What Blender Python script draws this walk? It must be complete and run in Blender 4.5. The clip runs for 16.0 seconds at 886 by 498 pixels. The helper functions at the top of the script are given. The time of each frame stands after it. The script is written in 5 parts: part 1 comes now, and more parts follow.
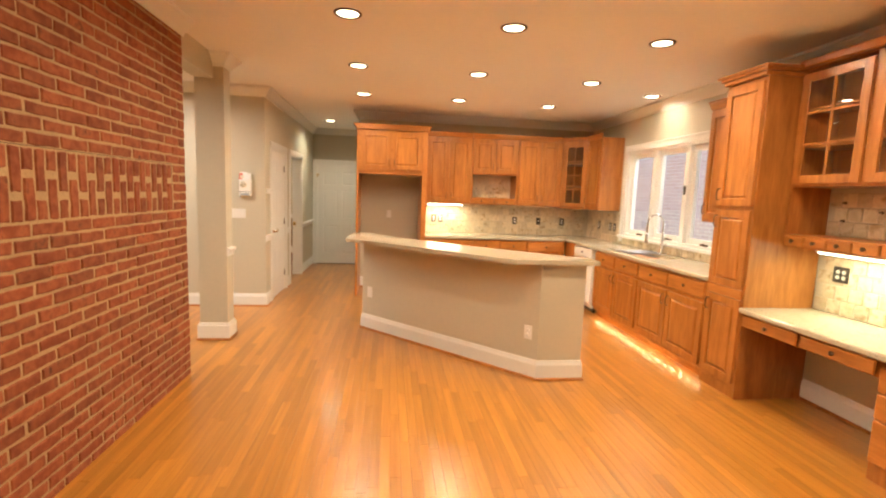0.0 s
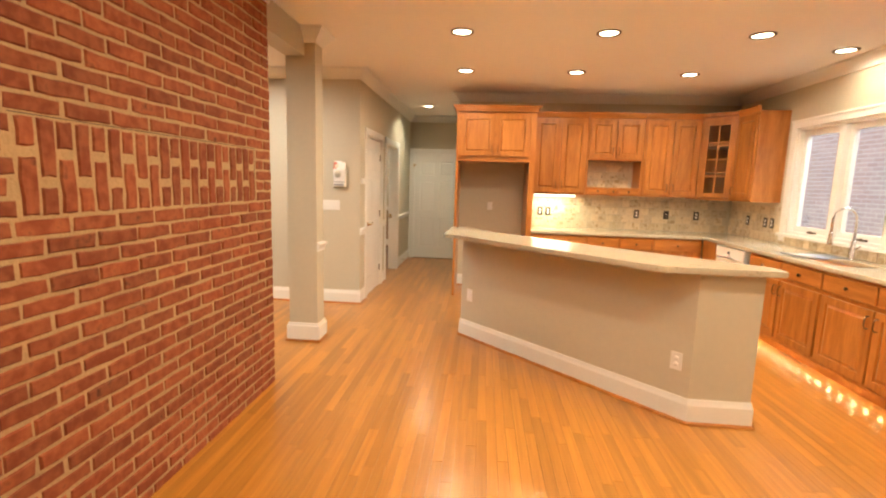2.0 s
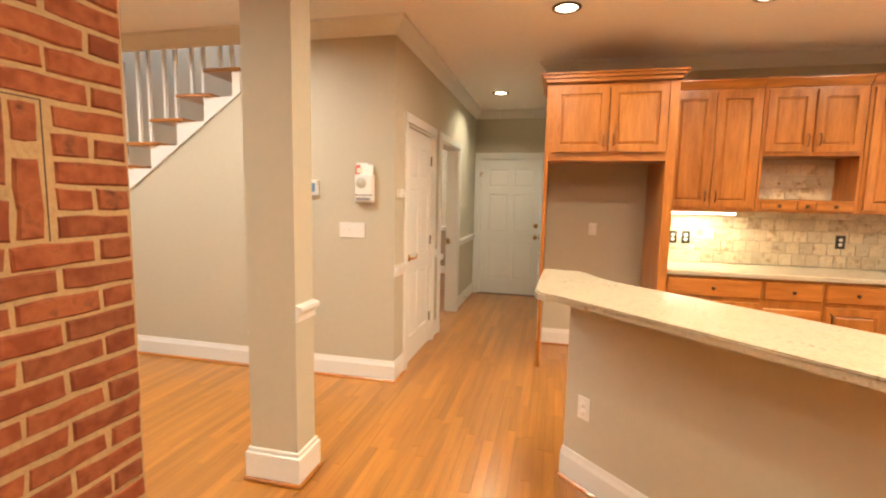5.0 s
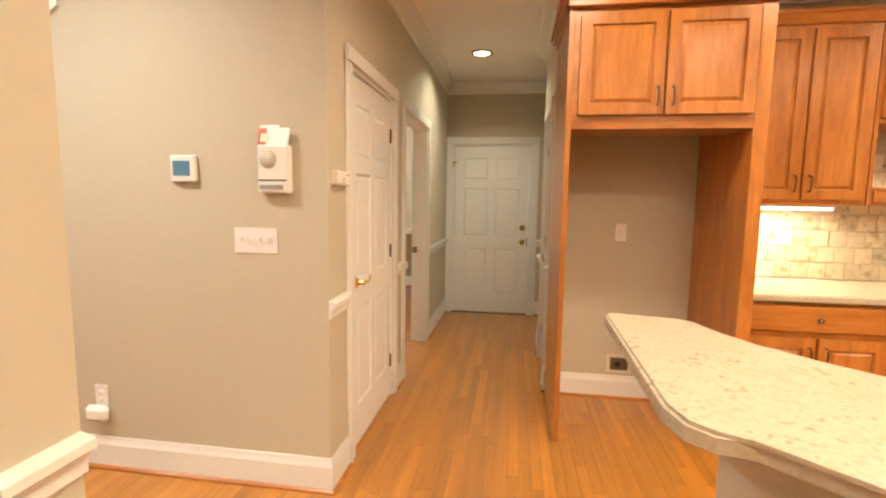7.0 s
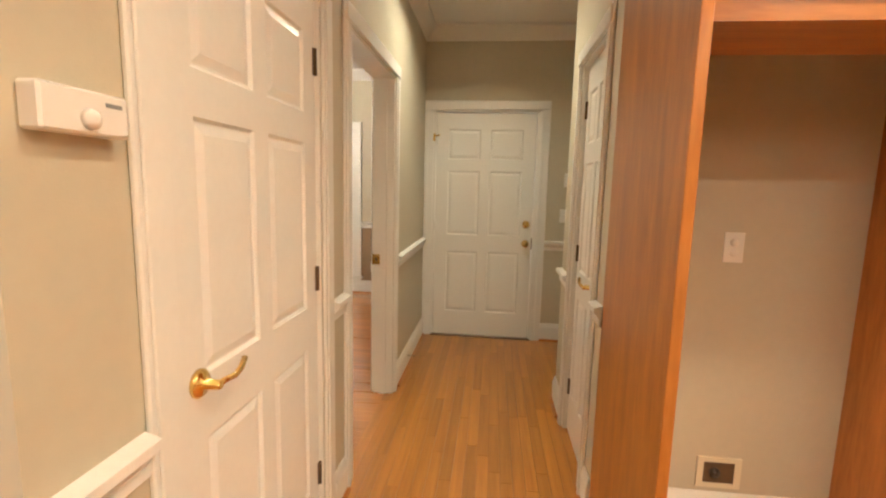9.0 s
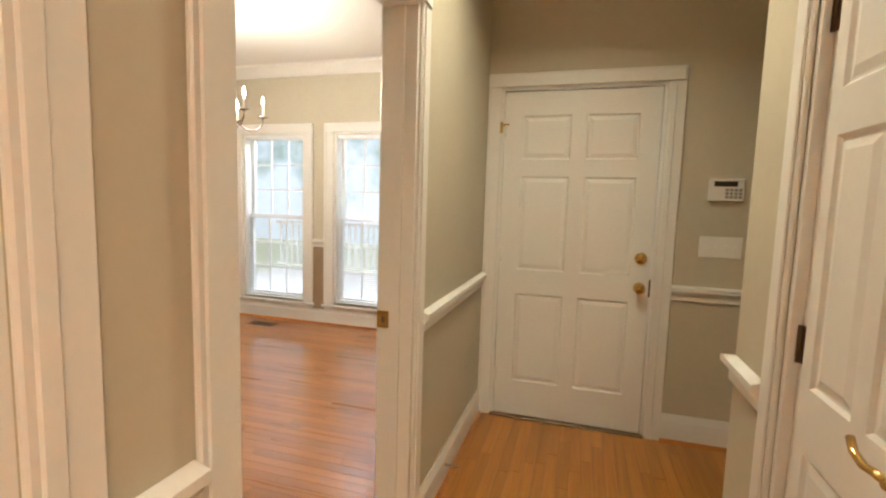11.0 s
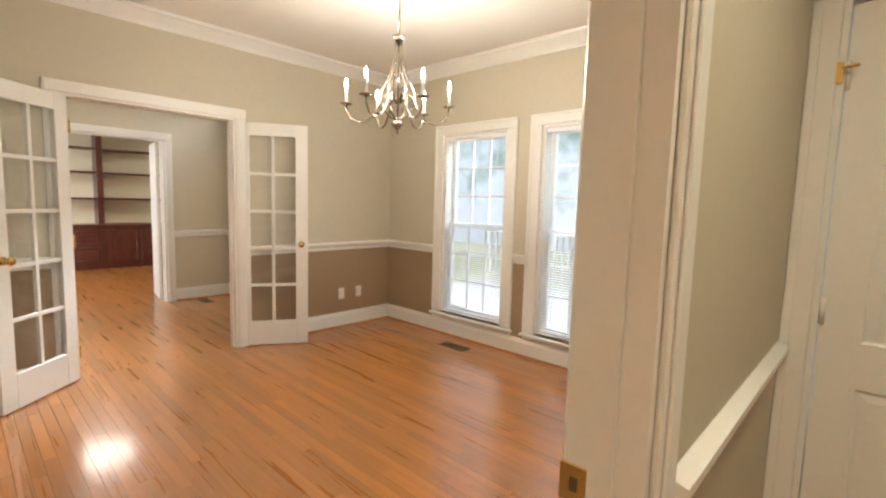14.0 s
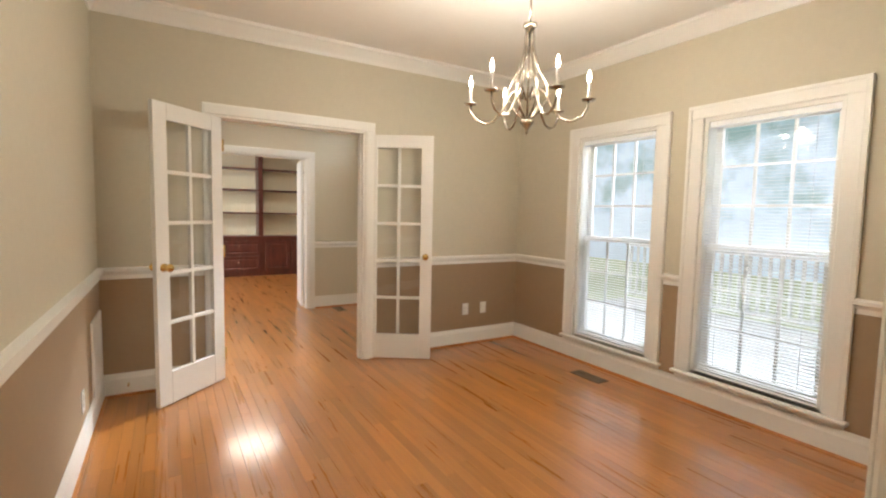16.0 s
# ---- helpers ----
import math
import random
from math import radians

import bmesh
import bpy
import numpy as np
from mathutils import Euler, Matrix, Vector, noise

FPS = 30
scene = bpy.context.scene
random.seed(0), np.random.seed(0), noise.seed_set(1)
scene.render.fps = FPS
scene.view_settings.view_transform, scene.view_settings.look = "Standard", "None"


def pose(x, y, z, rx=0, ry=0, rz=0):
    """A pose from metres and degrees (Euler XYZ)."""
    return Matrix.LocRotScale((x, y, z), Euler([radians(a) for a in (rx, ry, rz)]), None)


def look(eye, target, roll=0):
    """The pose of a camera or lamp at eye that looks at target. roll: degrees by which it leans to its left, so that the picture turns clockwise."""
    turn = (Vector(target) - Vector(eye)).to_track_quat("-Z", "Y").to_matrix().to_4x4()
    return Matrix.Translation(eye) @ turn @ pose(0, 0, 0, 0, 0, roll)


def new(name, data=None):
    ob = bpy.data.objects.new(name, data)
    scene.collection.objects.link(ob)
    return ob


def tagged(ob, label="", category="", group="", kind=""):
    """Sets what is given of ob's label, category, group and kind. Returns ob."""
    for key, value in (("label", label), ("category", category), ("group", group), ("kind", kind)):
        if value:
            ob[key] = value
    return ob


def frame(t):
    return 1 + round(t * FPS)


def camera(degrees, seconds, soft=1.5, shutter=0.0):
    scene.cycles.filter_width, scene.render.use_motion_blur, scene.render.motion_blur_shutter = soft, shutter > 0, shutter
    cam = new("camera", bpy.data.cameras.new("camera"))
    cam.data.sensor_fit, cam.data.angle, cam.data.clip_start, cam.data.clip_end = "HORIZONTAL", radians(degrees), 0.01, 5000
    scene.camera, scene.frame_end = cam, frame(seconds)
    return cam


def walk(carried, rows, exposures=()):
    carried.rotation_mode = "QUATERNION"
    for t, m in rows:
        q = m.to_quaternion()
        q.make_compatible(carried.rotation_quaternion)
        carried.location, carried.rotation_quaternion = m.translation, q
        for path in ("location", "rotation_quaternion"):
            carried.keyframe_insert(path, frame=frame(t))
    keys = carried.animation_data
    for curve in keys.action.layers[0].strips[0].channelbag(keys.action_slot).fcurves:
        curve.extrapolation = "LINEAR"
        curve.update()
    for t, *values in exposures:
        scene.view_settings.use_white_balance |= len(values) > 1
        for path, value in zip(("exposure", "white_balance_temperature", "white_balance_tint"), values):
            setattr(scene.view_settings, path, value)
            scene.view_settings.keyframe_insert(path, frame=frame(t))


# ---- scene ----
cam = camera(87.6, 16.0, soft=2.2)
PATH = [
    (0, (-0.034, -0.093, 1.507), (0.202, 1.879, 1.272), 2.1),
    (0.5, (-0.083, -0.009, 1.508), (0.078, 1.97, 1.269), 2.3),
    (1, (-0.117, 0.119, 1.502), (-0.059, 2.102, 1.249), 2.1),
    (1.5, (-0.12, 0.332, 1.483), (-0.185, 2.312, 1.212), 1.8),
    (2, (-0.127, 0.601, 1.469), (-0.293, 2.574, 1.188), 1.7),
    (2.5, (-0.162, 0.919, 1.464), (-0.384, 2.887, 1.186), 2.0),
    (3, (-0.204, 1.26, 1.477), (-0.482, 3.221, 1.2), 2.2),
    (3.5, (-0.252, 1.603, 1.46), (-0.586, 3.557, 1.196), 2.0),
    (4, (-0.301, 1.949, 1.453), (-0.701, 3.893, 1.207), 1.7),
    (4.5, (-0.345, 2.302, 1.443), (-0.794, 4.237, 1.216), 1.2),
    (4.7, (-0.369, 2.431, 1.445), (-0.827, 4.365, 1.222), 1.1),
    (6.8, (-0.735, 3.847, 1.375), (-1.058, 5.81, 1.169), 0.9),
    (7, (-0.758, 3.986, 1.378), (-1.056, 5.952, 1.164), 0.8),
    (7.5, (-0.777, 4.321, 1.396), (-1.033, 6.29, 1.153), 0.9),
    (8, (-0.803, 4.671, 1.402), (-1.051, 6.638, 1.136), 0.9),
    (8.5, (-0.848, 5.035, 1.399), (-1.081, 7.003, 1.124), 0.8),
    (9, (-0.951, 5.417, 1.375), (-1.158, 7.388, 1.105), 1.4),
    (9.2, (-1.044, 5.583, 1.333), (-1.192, 7.564, 1.103), 2.2),
    (11.3, (-0.993, 6.842, 1.34), (-1.632, 8.727, 1.142), 1.3),
    (11.5, (-1.017, 6.912, 1.35), (-1.698, 8.781, 1.149), 1.0),
    (12, (-1.068, 7.091, 1.366), (-1.872, 8.911, 1.162), 1.0),
    (12.5, (-1.148, 7.263, 1.37), (-2.096, 9.012, 1.166), 1.2),
    (13, (-1.215, 7.376, 1.356), (-2.301, 9.044, 1.159), 1.6),
    (13.5, (-1.276, 7.504, 1.363), (-2.507, 9.067, 1.158), 1.6),
    (14, (-1.351, 7.597, 1.357), (-2.714, 9.047, 1.157), 1.6),
    (14.5, (-1.413, 7.664, 1.361), (-2.897, 8.991, 1.173), 1.8),
    (15, (-1.489, 7.728, 1.356), (-3.071, 8.939, 1.176), 1.7),
    (15.5, (-1.567, 7.768, 1.348), (-3.216, 8.887, 1.176), 1.4),
    (16, (-1.584, 7.81, 1.333), (-3.296, 8.832, 1.179), 1.2),
]
walk(cam, [(t, look(eye, target, roll)) for t, eye, target, roll in PATH], [(0, -0.04), (4.5, 0.0), (12.5, 0.0), (15.0, -0.14), (16.0, -0.16)])

# ---- world, sun, lights ----
world = bpy.data.worlds.new("world")
scene.world = world
world.use_nodes = True
sky = world.node_tree.nodes.new("ShaderNodeTexSky")
sky.sky_type, sky.sun_disc = "NISHITA", False
sky.sun_elevation, sky.sun_rotation = radians(48), radians(270)
world.node_tree.nodes["Background"].inputs[1].default_value = 0.12
world.node_tree.links.new(sky.outputs[0], world.node_tree.nodes["Background"].inputs[0])
sun = new("sun", bpy.data.lights.new("sun", "SUN"))
sun.data.energy, sun.data.angle, sun.data.color = 5.0, radians(0.5), (1, 0.95, 0.88)
sun.matrix_world = look((-10, 0, 11.1), (0, 0, 0))
WARM = (1.0, 0.83, 0.60)
SOFT_WHITE = (1.0, 0.93, 0.82)
HALL_TINT = (1.0, 0.91, 0.68)
CAN_WATTS, HALL_WATTS, BULB_WATTS = 17.0, 27.0, 11.5


def area_lamp(name, m, sx, sy, watts, color, disk=False):
    lamp = new(name, bpy.data.lights.new(name, "AREA"))
    lamp.data.shape = "DISK" if disk else "RECTANGLE"
    lamp.data.size, lamp.data.size_y = sx, sy
    lamp.data.energy, lamp.data.color = watts, color
    lamp.matrix_world = m
    return lamp


DAY = (0.86, 0.93, 1.0)
# unseen area lamps added outside, above the openings, to strengthen the daylight indoors
for wx in (-4.22, -3.08):
    area_lamp("daylight_fill", look((wx, 12.1, 3.1), (wx, 10.6, 0.6)), 0.9, 1.2, 115, DAY)
area_lamp("daylight_fill", look((4.3, 5.1, 3.3), (3.0, 5.1, 1.4)), 1.9, 1.0, 110, DAY)
area_lamp("daylight_fill", look((-7.4, 11.1, 3.3), (-7.4, 10.0, 1.6)), 1.2, 0.9, 2000, DAY)
# fill lamp added in an unseen, made-up opening to brighten the study
area_lamp("daylight_fill", look((-9.7, 5.45, 1.5), (-9.7, 12, 1.3)), 1.6, 1.6, 150, DAY)


# ---- materials ----
def mat(name, color, rough=0.5, metal=0.0, vary=0.08, scale=6.0, bump=0.0, bump_scale=60.0, emit=0.0, coat=0.0):
    """Plain surface with two scales of variation in colour and a fine relief."""
    m = bpy.data.materials.new(name)
    m.use_nodes = True
    nt, n = m.node_tree, m.node_tree.nodes
    b = n["Principled BSDF"]
    b.inputs["Roughness"].default_value, b.inputs["Metallic"].default_value = rough, metal
    b.inputs["Coat Weight"].default_value = coat
    co = n.new("ShaderNodeTexCoord")
    if vary:
        big, fine = n.new("ShaderNodeTexNoise"), n.new("ShaderNodeTexNoise")
        big.inputs["Scale"].default_value, fine.inputs["Scale"].default_value = scale * 0.25, scale * 9
        nt.links.new(co.outputs["Object"], big.inputs["Vector"])
        nt.links.new(co.outputs["Object"], fine.inputs["Vector"])
        add = n.new("ShaderNodeMath")
        add.operation = "ADD"
        nt.links.new(big.outputs[0], add.inputs[0])
        nt.links.new(fine.outputs[0], add.inputs[1])
        ramp = n.new("ShaderNodeMapRange")
        ramp.inputs[1].default_value, ramp.inputs[2].default_value = 0.6, 1.4
        ramp.inputs[3].default_value, ramp.inputs[4].default_value = 1 - vary, 1 + vary
        nt.links.new(add.outputs[0], ramp.inputs[0])
        hsv = n.new("ShaderNodeHueSaturation")
        hsv.inputs["Color"].default_value = (*color, 1)
        nt.links.new(ramp.outputs[0], hsv.inputs["Value"])
        nt.links.new(hsv.outputs[0], b.inputs["Base Color"])
    else:
        b.inputs["Base Color"].default_value = (*color, 1)
    if bump:
        relief, bp = n.new("ShaderNodeTexNoise"), n.new("ShaderNodeBump")
        relief.inputs["Scale"].default_value, relief.inputs["Detail"].default_value = bump_scale, 4
        bp.inputs["Strength"].default_value, bp.inputs["Distance"].default_value = bump, 0.004
        nt.links.new(co.outputs["Object"], relief.inputs["Vector"])
        nt.links.new(relief.outputs[0], bp.inputs["Height"])
        nt.links.new(bp.outputs[0], b.inputs["Normal"])
    if emit:
        b.inputs["Emission Color"].default_value = (*color, 1)
        b.inputs["Emission Strength"].default_value = emit
    return m


def wood(name, dark, light, rough, stretch, per_object=0.25, island=False, coat=0.0, coat_rough=0.2):
    """Streaky wood grain, stretched along one axis, each piece a shade of its own."""
    m = bpy.data.materials.new(name)
    m.use_nodes = True
    nt, n = m.node_tree, m.node_tree.nodes
    b = n["Principled BSDF"]
    b.inputs["Coat Weight"].default_value, b.inputs["Coat Roughness"].default_value = coat, coat_rough
    co, mp = n.new("ShaderNodeTexCoord"), n.new("ShaderNodeMapping")
    mp.inputs["Scale"].default_value = stretch
    nt.links.new(co.outputs["Object"], mp.inputs["Vector"])
    own = n.new("ShaderNodeNewGeometry") if island else n.new("ShaderNodeObjectInfo")
    rnd = own.outputs["Random Per Island"] if island else own.outputs["Random"]
    shift = n.new("ShaderNodeVectorMath")
    shift.operation = "ADD"
    mul = n.new("ShaderNodeMath")
    mul.operation = "MULTIPLY"
    mul.inputs[1].default_value = 37.0
    nt.links.new(rnd, mul.inputs[0])
    nt.links.new(mp.outputs[0], shift.inputs[0])
    nt.links.new(mul.outputs[0], shift.inputs[1])
    g1, g2 = n.new("ShaderNodeTexNoise"), n.new("ShaderNodeTexNoise")
    g1.inputs["Scale"].default_value, g1.inputs["Detail"].default_value, g1.inputs["Distortion"].default_value = 3.0, 5, 0.5
    g2.inputs["Scale"].default_value, g2.inputs["Detail"].default_value = 14.0, 3
    for g in (g1, g2):
        nt.links.new(shift.outputs[0], g.inputs["Vector"])
    mixg = n.new("ShaderNodeMath")
    mixg.operation = "MULTIPLY_ADD"
    mixg.inputs[1].default_value = 0.45
    nt.links.new(g2.outputs[0], mixg.inputs[0])
    nt.links.new(g1.outputs[0], mixg.inputs[2])
    ramp = n.new("ShaderNodeValToRGB")
    ramp.color_ramp.elements[0].position, ramp.color_ramp.elements[1].position = 0.46, 0.98
    ramp.color_ramp.elements[0].color, ramp.color_ramp.elements[1].color = (*dark, 1), (*light, 1)
    nt.links.new(mixg.outputs[0], ramp.inputs[0])
    hsv, val = n.new("ShaderNodeHueSaturation"), n.new("ShaderNodeMapRange")
    val.inputs[3].default_value, val.inputs[4].default_value = 1 - per_object, 1 + per_object
    nt.links.new(rnd, val.inputs[0])
    nt.links.new(val.outputs[0], hsv.inputs["Value"])
    nt.links.new(ramp.outputs[0], hsv.inputs["Color"])
    nt.links.new(hsv.outputs[0], b.inputs["Base Color"])
    rr = n.new("ShaderNodeMapRange")
    rr.inputs[3].default_value, rr.inputs[4].default_value = rough - 0.05, rough + 0.07
    nt.links.new(g1.outputs[0], rr.inputs[0])
    nt.links.new(rr.outputs[0], b.inputs["Roughness"])
    bp = n.new("ShaderNodeBump")
    bp.inputs["Strength"].default_value, bp.inputs["Distance"].default_value = 0.04, 0.001
    nt.links.new(g2.outputs[0], bp.inputs["Height"])
    nt.links.new(bp.outputs[0], b.inputs["Normal"])
    return m


def speckled(name, tones, scale, rough, bump=0.0, per_object=0.0, soft=0.5):
    """Stone or fired clay: three tones mixed by two scales of noise, pieces a little apart in shade."""
    m = bpy.data.materials.new(name)
    m.use_nodes = True
    nt, n = m.node_tree, m.node_tree.nodes
    b = n["Principled BSDF"]
    b.inputs["Roughness"].default_value = rough
    co, info = n.new("ShaderNodeTexCoord"), n.new("ShaderNodeObjectInfo")
    mul, shift = n.new("ShaderNodeMath"), n.new("ShaderNodeVectorMath")
    mul.operation, shift.operation = "MULTIPLY", "ADD"
    mul.inputs[1].default_value = 23.0 if per_object else 0.0
    nt.links.new(info.outputs["Random"], mul.inputs[0])
    nt.links.new(co.outputs["Object"], shift.inputs[0])
    nt.links.new(mul.outputs[0], shift.inputs[1])
    a, c = n.new("ShaderNodeTexNoise"), n.new("ShaderNodeTexNoise")
    a.inputs["Scale"].default_value, a.inputs["Detail"].default_value = scale, 8
    c.inputs["Scale"].default_value, c.inputs["Detail"].default_value = scale * 0.15, 3
    for g in (a, c):
        nt.links.new(shift.outputs[0], g.inputs["Vector"])
    s = n.new("ShaderNodeMath")
    s.operation = "MULTIPLY_ADD"
    s.inputs[1].default_value = soft
    nt.links.new(c.outputs[0], s.inputs[0])
    nt.links.new(a.outputs[0], s.inputs[2])
    ramp = n.new("ShaderNodeValToRGB")
    e = ramp.color_ramp.elements
    e[0].position, e[1].position = 0.52, 0.98
    mid = e.new(0.72)
    for el, tone in zip((e[0], e[1], e[2]), (tones[0], tones[1], tones[2])):
        el.color = (*tone, 1)
    nt.links.new(s.outputs[0], ramp.inputs[0])
    hsv, val = n.new("ShaderNodeHueSaturation"), n.new("ShaderNodeMapRange")
    val.inputs[3].default_value, val.inputs[4].default_value = 1 - per_object, 1 + per_object
    nt.links.new(info.outputs["Random"], val.inputs[0])
    nt.links.new(val.outputs[0], hsv.inputs["Value"])
    nt.links.new(ramp.outputs[0], hsv.inputs["Color"])
    nt.links.new(hsv.outputs[0], b.inputs["Base Color"])
    if bump:
        bp = n.new("ShaderNodeBump")
        bp.inputs["Strength"].default_value, bp.inputs["Distance"].default_value = bump, 0.004
        nt.links.new(a.outputs[0], bp.inputs["Height"])
        nt.links.new(bp.outputs[0], b.inputs["Normal"])
    return m


def clear(name, rough=0.0, tint=(1, 1, 1)):
    m = bpy.data.materials.new(name)
    m.use_nodes = True
    b = m.node_tree.nodes["Principled BSDF"]
    b.inputs["Base Color"].default_value = (*tint, 1)
    b.inputs["Transmission Weight"].default_value, b.inputs["Roughness"].default_value = 1.0, rough
    b.inputs["IOR"].default_value = 1.45
    return m


def glow(name, color, strength):
    return mat(name, color, 0.5, vary=0, emit=strength)


PAINT = mat("wall_paint", (0.555, 0.507, 0.395), 0.6, vary=0.03, scale=3, bump=0.08, bump_scale=180)
TAN = mat("tan_paint", (0.335, 0.238, 0.145), 0.6, vary=0.03, scale=3, bump=0.08, bump_scale=180)
WHITE = mat("trim_paint", (0.80, 0.79, 0.75), 0.32, vary=0.025, scale=5, bump=0.03, bump_scale=90)
CEIL = mat("ceiling_paint", (0.88, 0.86, 0.82), 0.8, vary=0.02, scale=3, bump=0.1, bump_scale=150)
OAK = wood("honey_oak", (0.30, 0.098, 0.017), (0.53, 0.210, 0.046), 0.30, (5, 5, 0.7), 0.10, coat=0.25)
OAK_ACROSS = wood("honey_oak_across", (0.30, 0.098, 0.017), (0.53, 0.210, 0.046), 0.30, (0.7, 5, 5), 0.10, coat=0.25)
MAHOGANY = wood("mahogany", (0.045, 0.008, 0.006), (0.12, 0.026, 0.016), 0.3, (5, 5, 0.8), 0.1, coat=0.3)
FLOOR_Y = wood("floor_oak", (0.34, 0.132, 0.018), (0.50, 0.210, 0.034), 0.30, (9, 0.35, 9), 0.17, coat=0.4, coat_rough=0.17)
FLOOR_X = wood("floor_oak_dining", (0.38, 0.142, 0.029), (0.48, 0.195, 0.046), 0.28, (0.35, 9, 9), 0.15, coat=0.75, coat_rough=0.12)
FLOOR_Y_I = wood("floor_oak_joined", (0.34, 0.132, 0.018), (0.50, 0.210, 0.034), 0.30, (9, 0.35, 9), 0.17, True, 0.4, 0.17)
FLOOR_X_I = wood("floor_oak_dining_joined", (0.38, 0.142, 0.029), (0.48, 0.195, 0.046), 0.28, (0.35, 9, 9), 0.15, True, 0.75, 0.12)
SUBFLOOR = mat("floor_gap", (0.24, 0.09, 0.022), 0.6, vary=0.1)
GRANITE = speckled("granite", ((0.30, 0.23, 0.14), (0.52, 0.46, 0.345), (0.46, 0.395, 0.28)), 55, 0.13, soft=0.6)
BRICK = speckled("brick", ((0.085, 0.022, 0.009), (0.28, 0.082, 0.028), (0.19, 0.040, 0.0115)), 22, 0.9, 0.7, 0.20, 0.7)
MORTAR = mat("mortar", (0.39, 0.25, 0.12), 0.9, vary=0.18, scale=8, bump=0.9, bump_scale=70)
TILE = speckled("travertine", ((0.40, 0.28, 0.14), (0.66, 0.56, 0.40), (0.54, 0.43, 0.26)), 16, 0.45, 0.3, 0.16)
SEAM = mat("dark_joint", (0.06, 0.04, 0.025), 0.9, vary=0.2, scale=10)
GROUT = mat("grout", (0.62, 0.55, 0.42), 0.9, vary=0.1, scale=20)
BRASS = mat("brass", (0.80, 0.55, 0.20), 0.18, 1.0, 0.06, 20)
BRONZE = mat("bronze", (0.13, 0.085, 0.05), 0.35, 0.9, 0.1, 20)
CHROME = mat("chrome", (0.72, 0.72, 0.72), 0.16, 1.0, 0.03)
NICKEL = mat("nickel", (0.40, 0.35, 0.29), 0.24, 1.0, 0.04)
STEEL = mat("steel", (0.42, 0.42, 0.42), 0.32, 1.0, 0.05)
PLASTIC = mat("white_plastic", (0.82, 0.80, 0.76), 0.35, vary=0.015)
IVORY = mat("ivory_plastic", (0.72, 0.66, 0.50), 0.4, vary=0.02)
DARK = mat("dark_plastic", (0.035, 0.026, 0.02), 0.35, vary=0.05)
RED = mat("red_print", (0.72, 0.10, 0.06), 0.5, vary=0.03)
GREY = mat("grey_print", (0.30, 0.30, 0.30), 0.5, vary=0.03)
SCREEN = mat("lcd_screen", (0.10, 0.22, 0.32), 0.15, vary=0.05, emit=0.12)
GLASS = clear("glass")
VENT = mat("vent_metal", (0.16, 0.11, 0.07), 0.45, 0.5, 0.1)
CREAM = mat("cream_back", (0.74, 0.66, 0.48), 0.6, vary=0.03)
BLIND = mat("blind_vinyl", (0.86, 0.88, 0.90), 0.4, vary=0.01)
CAN_GLOW = glow("lamp_glow", (1.0, 0.80, 0.52), 14.0)
CAN_INSIDE = mat("can_baffle", (0.55, 0.42, 0.28), 0.4, vary=0.03)
TUBE_GLOW = glow("tube_glow", (1.0, 0.96, 0.74), 9.0)
LED_GLOW = glow("led_glow", (1.0, 0.74, 0.36), 70.0)
BULB_GLOW = glow("bulb_glow", (1.0, 0.88, 0.70), 40.0)


# ---- building blocks ----
def box(bm, x0, y0, z0, x1, y1, z1, bevel=0.0):
    vs = [bm.verts.new((x, y, z)) for x in (x0, x1) for y in (y0, y1) for z in (z0, z1)]
    fs = [bm.faces.new([vs[i] for i in q]) for q in ((0, 1, 3, 2), (4, 6, 7, 5), (0, 4, 5, 1), (2, 3, 7, 6), (0, 2, 6, 4), (1, 5, 7, 3))]
    if bevel:
        bmesh.ops.bevel(bm, geom=list({e for f in fs for e in f.edges}), offset=bevel, segments=1, affect="EDGES")
    return fs


def boxed(*a, bevel=0.0):
    bm = bmesh.new()
    box(bm, *a, bevel)
    return bm


def prism(bm, poly, z0, z1, bevel=0.0):
    lo, hi = [bm.verts.new((x, y, z0)) for x, y in poly], [bm.verts.new((x, y, z1)) for x, y in poly]
    k = len(poly)
    top = bm.faces.new(hi)
    bm.faces.new(lo[::-1])
    for i in range(k):
        bm.faces.new((lo[i], lo[(i + 1) % k], hi[(i + 1) % k], hi[i]))
    if bevel:
        bmesh.ops.bevel(bm, geom=list(top.edges), offset=bevel, segments=2, affect="EDGES")
    return bm


def lathe(bm, prof, centre=(0, 0, 0), seg=20, axis="z"):
    """Turned shape from (radius, height) pairs."""
    rings = []
    for r, z in prof:
        ring = []
        for i in range(seg):
            a = 2 * math.pi * i / seg
            p = (r * math.cos(a), r * math.sin(a), z)
            if axis == "x":
                p = (p[2], p[0], p[1])
            elif axis == "y":
                p = (p[0], p[2], p[1])
            ring.append(bm.verts.new(Vector(p) + Vector(centre)))
        rings.append(ring)
    for a, b in zip(rings, rings[1:]):
        for i in range(seg):
            f = bm.faces.new((a[i], a[(i + 1) % seg], b[(i + 1) % seg], b[i]))
            f.smooth = True
    bm.faces.new(rings[0][::-1])
    bm.faces.new(rings[-1])
    return bm


